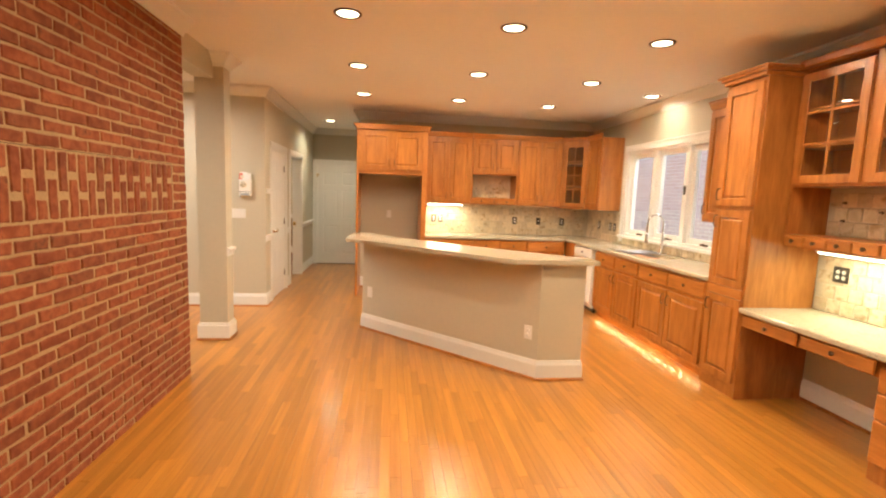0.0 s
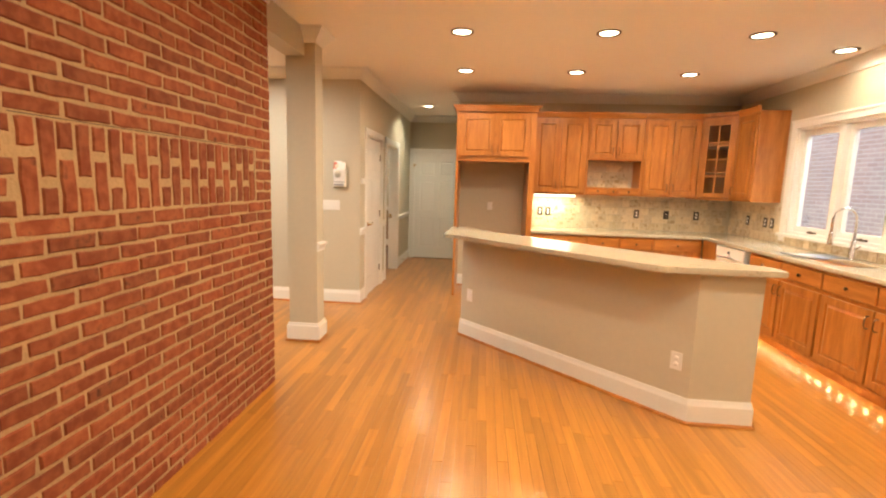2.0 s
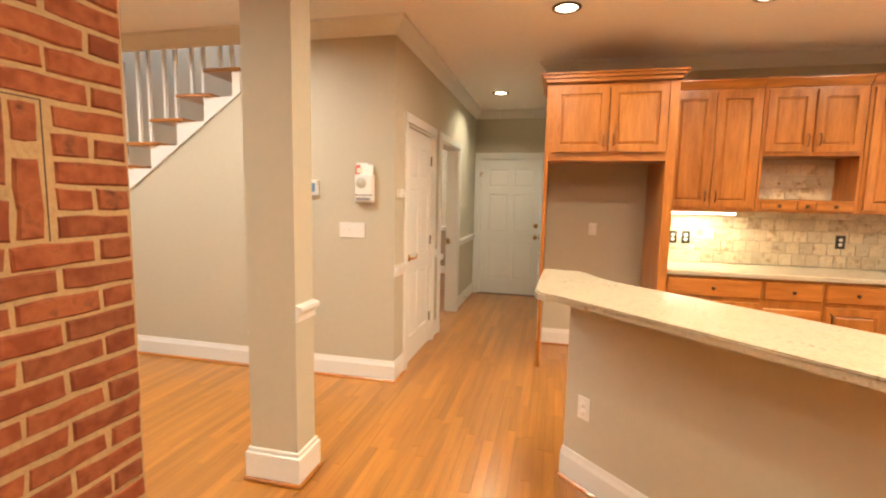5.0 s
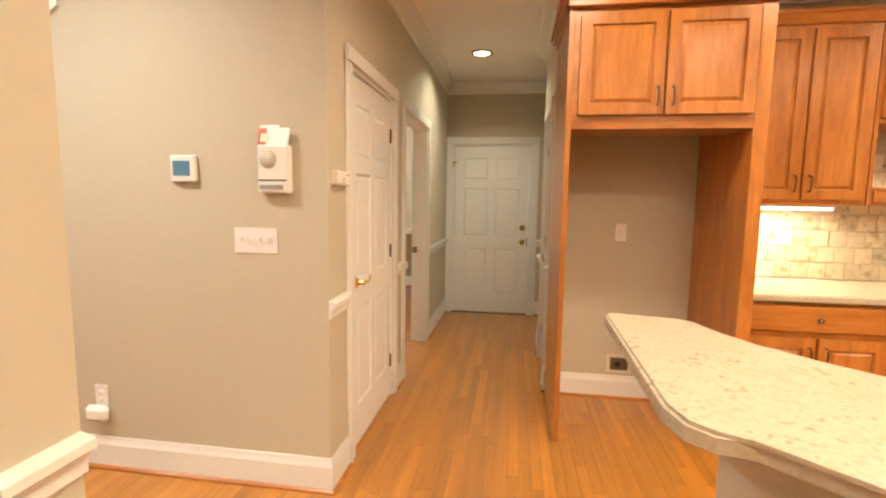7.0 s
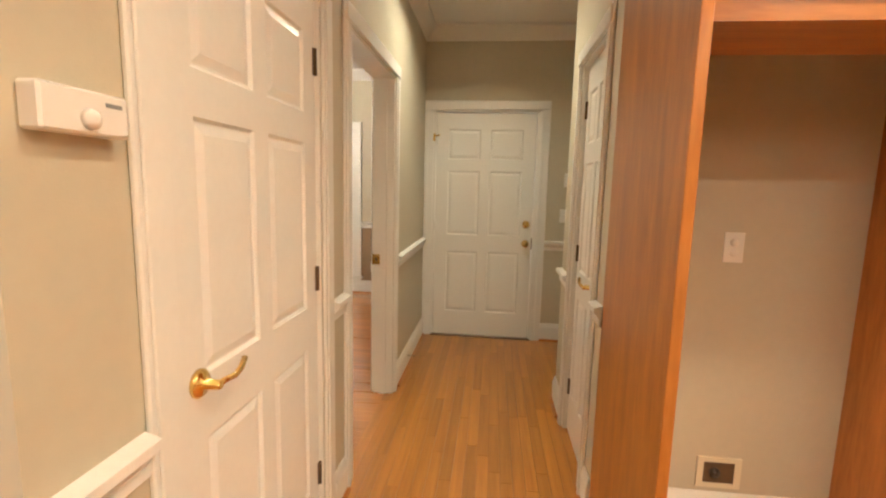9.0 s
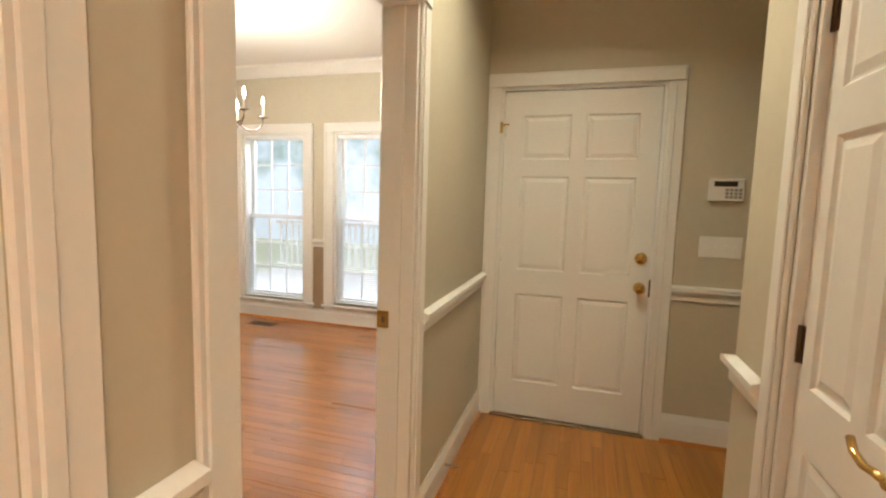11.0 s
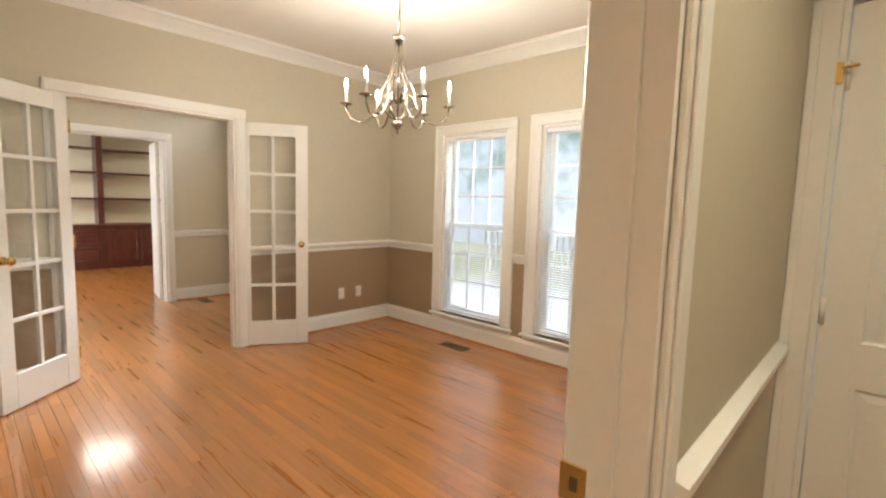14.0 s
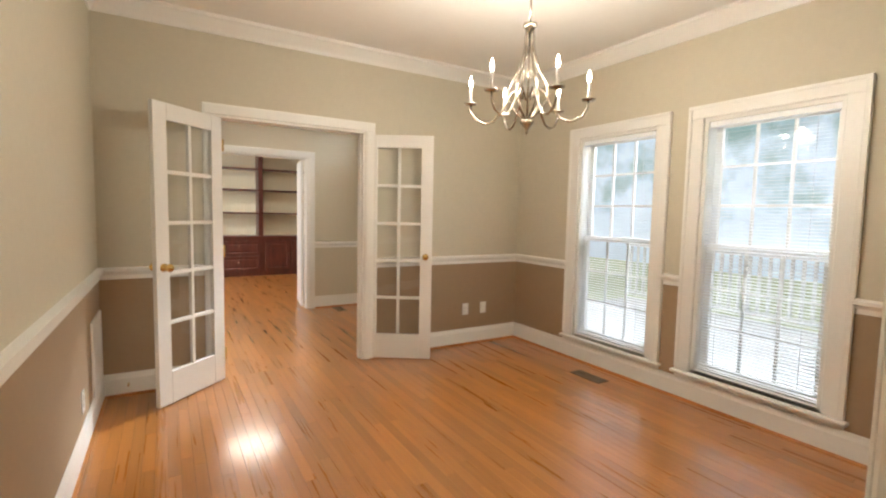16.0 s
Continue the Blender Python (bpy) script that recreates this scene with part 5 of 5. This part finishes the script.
for x, y in ((-0.345, 3.31), (0.832, 3.33), (2.02, 3.40), (-0.36, 4.64), (0.832, 4.665), (2.045, 4.71), (-0.382, 5.965), (0.83, 5.995), (2.05, 6.055), (2.96, 5.11)):
    can_light(x, y, CAN_WATTS if x < 2.9 else 8.0)
can_light(-1.09, 8.40, 14.0, tint=HALL_TINT, spread=138)
# downlights out of view, added to light the near end of the room
for x, y in ((-0.35, 2.2), (0.88, 2.2), (2.14, 2.3), (0.88, 0.6), (-0.4, 0.6), (2.14, 0.6)):
    can_light(x, y, CAN_WATTS)
# first inferred from its glow on the wall; others unseen, added as fill
for x, y in ((-2.6, 5.0), (-4.2, 5.0), (-4.2, 2.5), (-2.6, 3.2)):
    can_light(x, y, HALL_WATTS, tint=SOFT_WHITE)
# foyer lamp is an unseen addition that lifts the foyer's brightness
can_light(-6.7, 8.7, 15, "round recessed foyer downlight, unseen, added as fill light", SOFT_WHITE, size=0.45)
can_light(-9.8, 9.0, 34, "round recessed study downlight, lit", SOFT_WHITE, size=0.9)

# made-up fixture and lamp, out of view, to brighten the dark stairwell
sl = thing("stair_fill_fixture", pose(-3.9, 6.5, 5.2), "unseen round white light added high over the stairs as fill", "ceiling light")
part("base", lathe(bmesh.new(), [(0.12, -0.001), (0.12, -0.03), (0.1, -0.035)], seg=20), PLASTIC, sl)
part("globe", lathe(bmesh.new(), [(0.1, -0.035), (0.11, -0.06), (0.08, -0.10), (0.01, -0.12)], seg=20), TUBE_GLOW, sl)
area_lamp("stair_fill_lamp", pose(-3.9, 6.5, 5.06), 0.2, 0.2, 90, SOFT_WHITE, True)

# ---- chandelier ----
chn = thing("chandelier", pose(-3.46, 9.42, 1.78), "nickel chandelier with six lit candle bulbs on curved arms", "chandelier")
part("finial", lathe(bmesh.new(), [(0.003, -0.03), (0.009, -0.022), (0.006, -0.012), (0.03, 0.02), (0.036, 0.035), (0.02, 0.045), (0.012, 0.06)], seg=16), NICKEL, chn)
part("top_collar", lathe(bmesh.new(), [(0.008, 0.53), (0.034, 0.525), (0.036, 0.51), (0.012, 0.50)], seg=16), NICKEL, chn)
part("stem", tube(bmesh.new(), [(0, 0, 0.05), (0, 0, 0.5)], 0.006), NICKEL, chn)
part("chain", tube(bmesh.new(), [(0, 0, 0.53), (0.002, 0, 0.7), (0, 0, 0.93)], 0.006, 6), NICKEL, chn)
part("canopy", lathe(bmesh.new(), [(0.012, 0.90), (0.055, 0.92), (0.062, 0.938)], seg=20), NICKEL, chn)
for k in range(6):
    a = radians(60 * k + 45)
    ca, sa = math.cos(a), math.sin(a)
    R = 0.30
    up = 0.10 if k % 2 else 0.13
    def at(r, z):
        return (r * ca, r * sa, z)
    arm = tube(bmesh.new(), [at(0.018, 0.51), at(0.022, 0.40), at(0.05, 0.30), at(0.095, 0.21), at(0.10, 0.15), at(0.06, 0.085), at(0.02, 0.05)], 0.006)
    part("upper_strap", arm, NICKEL, chn)
    s = [at(0.025, 0.15), at(0.05, 0.20), at(0.085, 0.18), at(0.12, 0.105), at(0.17, 0.045), at(0.22, 0.03), at(0.27, 0.05), at(R - 0.005, 0.09), at(R, 0.13)]
    arm_ob = part("arm", tube(bmesh.new(), s, 0.006), NICKEL, chn)
    part("drip_pan", lathe(bmesh.new(), [(0.008, 0.185), (0.032, 0.19), (0.036, 0.197), (0.01, 0.198)], at(R, -0.06), 14), NICKEL, arm_ob)
    part("candle_sleeve", lathe(bmesh.new(), [(0.009, 0.198), (0.009, 0.275), (0.004, 0.286)], at(R, -0.06), 10), PLASTIC, arm_ob, "white candle sleeve")
    part("bulb", lathe(bmesh.new(), [(0.004, 0.278), (0.009, 0.293), (0.010, 0.304), (0.006, 0.324), (0.0015, 0.340)], at(R, -0.06), 10), BULB_GLOW, arm_ob, "lit flame-shaped bulb")
    bl = new("bulb_light", bpy.data.lights.new("bulb_light", "POINT"))
    bl.data.energy, bl.data.color, bl.data.shadow_soft_size = BULB_WATTS, (1, 0.92, 0.78), 0.03
    bl.location = (-3.46 + R * ca, 9.42 + R * sa, 1.78 + 0.35)

# ---- dining room details ----
for y in (10.40, 10.62):
    plate(pose(-5.457, y, 0.365, 0, 0, 90), "white outlet on the tan lower wall", PLASTIC)
plate(pose(-2.42, 11.047, 0.335), "white outlet beside the window", PLASTIC)
plate(pose(-4.62, 7.398, 0.29, 0, 0, 180), "white outlet on the tan lower wall", PLASTIC)
rg = thing("return_air_panel", pose(-4.75, 7.383, 0.17, 0, 0, 180), "white access panel low on the dining room wall", "panel")
part("panel_frame", panel_slab(0.42, 0.46, 0.012, ((0.03, 0.39),), ((0.03, 0.43),), 0.004), WHITE, rg)
rg.matrix_world = pose(-5.0, 7.41, 0.17, 0, 0, 180)


def floor_vent(x, y):
    v = thing("floor_vent", pose(x, y, 0.0), "brown metal floor vent register", "vent", "floor vents")
    bm = bmesh.new()
    box(bm, -0.15, -0.065, 0, 0.15, -0.05, 0.005), box(bm, -0.15, 0.05, 0, 0.15, 0.065, 0.005), box(bm, -0.15, -0.05, 0, -0.135, 0.05, 0.005), box(bm, 0.135, -0.05, 0, 0.15, 0.05, 0.005)
    part("frame", bm, VENT, v)
    part("backing", boxed(-0.135, -0.05, 0, 0.135, 0.05, 0.002), DARK, v)
    for i in range(12):
        part("slat", boxed(-0.13 + i * 0.0225, -0.05, 0.002, -0.12 + i * 0.0225, 0.05, 0.0045), VENT, v)


floor_vent(-4.18, 10.80), floor_vent(-7.65, 9.80)
dst = thing("door_stop", pose(-5.43, 7.55, 0.09), "small brass door stop on the baseboard", "door stop")
part("rod", tube(bmesh.new(), [(-0.015, 0, 0), (0.05, 0, 0)], 0.006), BRASS, dst)
dst2 = thing("door_stop", pose(-1.57, 8.75, 0.09), "small spring door stop on the baseboard", "door stop")
part("rod", tube(bmesh.new(), [(0.014, 0, 0), (0.08, 0, 0)], 0.006), CHROME, dst2)
stk = thing("strike_plate", pose(-1.683, 8.28, 0.90), "brass strike plate in the door jamb", "strike plate")
part("plate", boxed(-0.022, -0.004, -0.032, 0.026, 0.0035, 0.032), BRASS, stk)
part("slot", boxed(-0.004, -0.005, -0.012, 0.010, -0.0041, 0.012), VENT, stk)

# ---- study bookcase ----
bc = thing("bookcase", pose(-11.43, 8.1, 0), "built-in mahogany bookcase with empty cream-backed shelves", "bookcase")
def bx(name, m, *a):
    return part(name, boxed(*a, bevel=0.003), m, bc)
bx("base_body", MAHOGANY, -0.43, 0, 0, 0, 2.9, 0.76)
bx("counter", MAHOGANY, -0.43, -0.01, 0.76, 0.03, 2.91, 0.80)
bx("back_panel", CREAM, -0.43, 0, 0.80, -0.42, 2.9, H - 0.02)
for y in (0.0, 1.29, 2.86):
    bx("upright", MAHOGANY, -0.42, y, 0.80, -0.08, y + 0.09, H - 0.02)
for z in (1.24, 1.70, 2.12, 2.50):
    bx("shelf", MAHOGANY, -0.42, 0.09, z, -0.10, 1.29, z + 0.03)
    bx("shelf", MAHOGANY, -0.42, 1.38, z, -0.10, 2.86, z + 0.03)
for y0, y1, z0, z1 in ((0.5, 1.30, 0.12, 0.40), (0.5, 1.30, 0.43, 0.70), (1.40, 1.88, 0.12, 0.70), (1.92, 2.5, 0.12, 0.3), (1.92, 2.5, 0.33, 0.5), (1.92, 2.5, 0.53, 0.70)):
    f = part("drawer_front", panel_slab(y1 - y0, z1 - z0, 0.02, ((0.04, y1 - y0 - 0.04),), ((0.04, z1 - z0 - 0.04),), 0.006), MAHOGANY, bc)
    f.matrix_local = pose(0.02, y0, z0, 0, 0, 90)
    part("knob", lathe(bmesh.new(), [(0.01, 0), (0.014, 0.02), (0.004, 0.024)], (0.02, (y0 + y1) / 2 if y1 - y0 != 0.48 else y1 - 0.05, (z0 + z1) / 2 + 0.03), 8, "x"), NICKEL, f).parent = bc

# ---- backsplash tiles ----
def tile_mesh(w, h):
    bm = bmesh.new()
    box(bm, -w / 2, -0.009, -h / 2, w / 2, 0, h / 2)
    e = [e for e in bm.edges if all(v.co.y < -0.005 for v in e.verts)]
    bmesh.ops.bevel(bm, geom=e, offset=0.004, segments=1, affect="EDGES")
    return mesh_of("tile", bm, TILE)


TILE_ME = [tile_mesh(0.099, 0.099), tile_mesh(0.097, 0.100), tile_mesh(0.100, 0.097)]


def tiled(name, m, w, z0, z1, skip, label):
    base = thing(name, m, label, "backsplash", kind="structure")
    part("grout_bed", boxed(0, -0.004, z0, w, 0, z1), GROUT, base)
    rows = int(round((z1 - z0) / 0.104))
    for r in range(rows):
        off = 0.052 if r % 2 else 0.0
        i = 0
        while True:
            x = 0.052 + off + i * 0.104
            i += 1
            if x > w - 0.045:
                break
            if skip(x, z0 + (r + 0.5) * 0.104):
                continue
            o = new("tile", random.choice(TILE_ME))
            o.parent, o.location = base, (x, -0.002 + random.uniform(-0.001, 0.001), z0 + (r + 0.5) * 0.104)
            o.rotation_euler = (0, random.uniform(-0.01, 0.01), 0)


tiled("backsplash_back", pose(0.502, 7.27, 0), 2.74, 0.902, 1.37, lambda x, z: False, "tumbled cream travertine tile backsplash")
tiled("backsplash_niche", pose(1.232, 7.265, 0), 0.67, 1.48, 1.82, lambda x, z: False, "travertine tiles at the back of the niche")
tiled("backsplash_corner", pose(3.25, 7.26, 0, 0, 0, -90), 1.09, 0.902, 1.36, lambda x, z: False, "tumbled cream travertine tile backsplash beside the window")
tiled("backsplash_sill", pose(3.25, 6.16, 0, 0, 0, -90), 2.10, 0.902, 0.99, lambda x, z: False, "travertine tiles under the window")
tiled("backsplash_desk", pose(3.25, 3.05, 0, 0, 0, -90), 1.05, 0.737, 1.21, lambda x, z: False, "tumbled cream travertine tiles over the desk")
tiled("backsplash_desk_niche", pose(3.246, 3.03, 0, 0, 0, -90), 1.02, 1.31, 1.65, lambda x, z: False, "travertine tiles in the desk niche")

# ---- brick chimney wall ----
bw = thing("brick_wall", pose(-1.612, 1.73, 0), "old red brick wall with sandy mortar and a soldier course panel", "brick wall", kind="structure")


def brick_mesh(w, h, seed):
    """A worn brick: wavering outline, rounded arris, face slightly dished."""
    rng = random.Random(seed)
    bm = bmesh.new()
    nx, nz = max(2, round(w / 0.06)), max(1, round(h / 0.06))
    ring = [(-w / 2 + w * i / nx, -h / 2) for i in range(nx)] + [(w / 2, -h / 2 + h * i / nz) for i in range(nz)]
    ring += [(w / 2 - w * i / nx, h / 2) for i in range(nx)] + [(-w / 2, h / 2 - h * i / nz) for i in range(nz)]
    ring = [(y + rng.uniform(-0.004, 0.004), z + rng.uniform(-0.0035, 0.0035)) for y, z in ring]
    tilt = rng.uniform(-0.02, 0.02)
    back = [bm.verts.new((-0.02, y, z)) for y, z in ring]
    side = [bm.verts.new((0.010 + rng.uniform(-0.002, 0.001), y, z)) for y, z in ring]
    face = [bm.verts.new((0.016 + tilt * y * 0.5 + rng.uniform(-0.0012, 0.0012), y * (1 - 0.011 / w), z * (1 - 0.011 / h))) for y, z in ring]
    k = len(ring)
    for lo, hi in ((back, side), (side, face)):
        for i in range(k):
            bm.faces.new((lo[i], lo[(i + 1) % k], hi[(i + 1) % k], hi[i]))
    bm.faces.new(face)
    return mesh_of("brick", bm, BRICK)


CH, BL = 0.0670, 0.2110
FULL = [brick_mesh(0.199, 0.0555, s) for s in range(9)]
HALF = [brick_mesh(0.093, 0.0555, s + 10) for s in range(4)]
TALL = [brick_mesh(0.060, 0.190, s + 20) for s in range(5)]
STUB = [brick_mesh(0.060, 0.092, s + 30) for s in range(5)]
LEN, PY0, PY1, PZ0, PZ1 = 1.99, 0.227, 1.760, 1.317, 1.652
spare = bmesh.new()
count = 0


def lay(me, y, z):
    global count
    if 0.3 < z < 2.25 and count < 300:
        o = new("brick", me)
        o.parent, o.location = bw, (random.uniform(-0.003, 0.002), y, z)
        o.rotation_euler = (random.uniform(-0.010, 0.010), 0, random.uniform(-0.008, 0.008))
        count += 1
    else:
        at0 = len(spare.verts)
        spare.from_mesh(me)
        spare.verts.ensure_lookup_table()
        for v in spare.verts[at0:]:
            v.co += Vector((0, y, z))


# running bond; half bricks close the alternate courses at both ends
for r in range(-20, 21):
    z = PZ0 + (r + 0.5) * CH
    if z > H - 0.02:
        break
    inside = 0 <= r < 5
    y = LEN - (BL / 2 if r % 2 else BL)
    ends = [LEN - BL / 4] if r % 2 else [LEN - BL / 2]
    lay(random.choice(HALF if r % 2 else FULL), ends[0], z)
    while y > 0.06:
        c, w = y - BL / 2, BL
        y -= BL
        if c < BL / 2 - 0.03:
            c, w = (c + BL / 2) / 2, BL / 2
        if inside and PY0 - 0.06 < c < PY1 + 0.06:
            continue
        lay(random.choice(FULL if w > 0.15 else HALF), c + random.uniform(-0.003, 0.003), z)
    if inside and r % 2:
        lay(random.choice(HALF), LEN - 0.75 * BL, z)
    if inside and r % 2 == 0:
        lay(random.choice(HALF), PY0 - 0.055, z)
COLS = 21
for k in range(COLS):
    y = PY0 + (k + 0.5) * (PY1 - PY0) / COLS
    if k % 2:
        lay(random.choice(STUB), y, PZ0 + 0.052), lay(random.choice(TALL), y, PZ0 + 0.230)
    else:
        lay(random.choice(TALL), y, PZ0 + 0.102), lay(random.choice(STUB), y, PZ0 + 0.279)
part("upper_bricks", spare, BRICK, bw)["kind"] = "stuff"
part("panel_seam", boxed(0.006, PY0 - 0.012, PZ1 - 0.001, 0.011, PY1 + 0.006, PZ1 + 0.002), SEAM, bw, "thin dark joint over the soldier panel")
part("panel_seam", boxed(0.006, PY1 + 0.003, PZ0, 0.011, PY1 + 0.006, PZ1 - 0.001), SEAM, bw, "thin dark joint beside the soldier panel")

# ---- strip floor ----
STRIP = 0.058
LENGTHS = (0.45, 0.7, 0.95, 1.2)


def strip_mesh(n, length, m, along_x):
    bm = bmesh.new()
    a, b = STRIP - 0.0012, length - 0.0014
    vals = (0, 0, -0.012, b, a, 0) if along_x else (0, 0, -0.012, a, b, 0)
    box(bm, *vals)
    return mesh_of(n, bm, m)


STRIP_Y = {l: strip_mesh("plank", l, FLOOR_Y, False) for l in LENGTHS}
STRIP_X = {l: strip_mesh("plank", l, FLOOR_X, True) for l in LENGTHS}


def lay_floor(name, x0, y0, x1, y1, along_x, near, label, limit):
    """Strips of mixed lengths; those inside the stretch 'near' are pieces of their own, the rest one joined mesh."""
    base = thing(name, pose(0, 0, 0), label, "wood floor", kind="structure")
    verts, faces, laid = [], [], 0
    rng = random.Random(5)
    u0, u1, v0, v1 = (y0, y1, x0, x1) if along_x else (x0, x1, y0, y1)
    u = u0
    while u < u1 - 1e-4:
        v = v0 - rng.uniform(0, 0.6)
        while v < v1:
            l = rng.choice(LENGTHS)
            cu, cv = u + STRIP / 2, v + l / 2
            px, py = (cv, cu) if along_x else (cu, cv)
            whole = v >= v0 and v + l <= v1 and u + STRIP <= u1
            lift = rng.uniform(-0.00012, 0.0)
            if whole and laid < limit and near[0] < px < near[2] and near[1] < py < near[3]:
                o = new("plank", (STRIP_X if along_x else STRIP_Y)[l])
                o.parent, o.location = base, ((v, u, lift) if along_x else (u, v, lift))
                laid += 1
            else:
                a, b, c, d = u, min(u + STRIP - 0.0012, u1), max(v, v0), min(v + l - 0.0014, v1)
                if d - c > 0.002 and b - a > 0.002:
                    k = len(verts)
                    q = ((c, a), (d, a), (d, b), (c, b)) if along_x else ((a, c), (b, c), (b, d), (a, d))
                    verts += [(x, y, lift) for x, y in q] + [(x, y, -0.012) for x, y in q]
                    faces += [(k, k + 1, k + 2, k + 3), (k, k + 4, k + 5, k + 1), (k + 1, k + 5, k + 6, k + 2), (k + 2, k + 6, k + 7, k + 3), (k + 3, k + 7, k + 4, k)]
            v += l
        u += STRIP
    me = bpy.data.meshes.new("planks")
    me.from_pydata(verts, [], faces)
    me.materials.append(FLOOR_X_I if along_x else FLOOR_Y_I)
    o = new("planks", me)
    o.parent = base
    tagged(o, kind="stuff")


lay_floor("oak_floor", -1.62, -2.5, 3.25, 9.56, False, (-1.6, 1.2, 1.4, 9.5), "glossy honey oak strip floor running down the hall", 300)
lay_floor("oak_floor_living", -6.87, -2.5, -1.62, 6.0, False, (0, 0, 0, 0), "glossy honey oak strip floor of the living room", 0)
lay_floor("oak_floor_dining", -5.53, 7.38, -1.62, 11.05, True, (-5.4, 7.4, -1.6, 10.2), "glossy oak strip floor of the dining room", 300)
lay_floor("oak_floor_foyer", -11.87, 5.5, -5.53, 11.0, True, (0, 0, 0, 0), "glossy oak strip floor of foyer and study", 0)
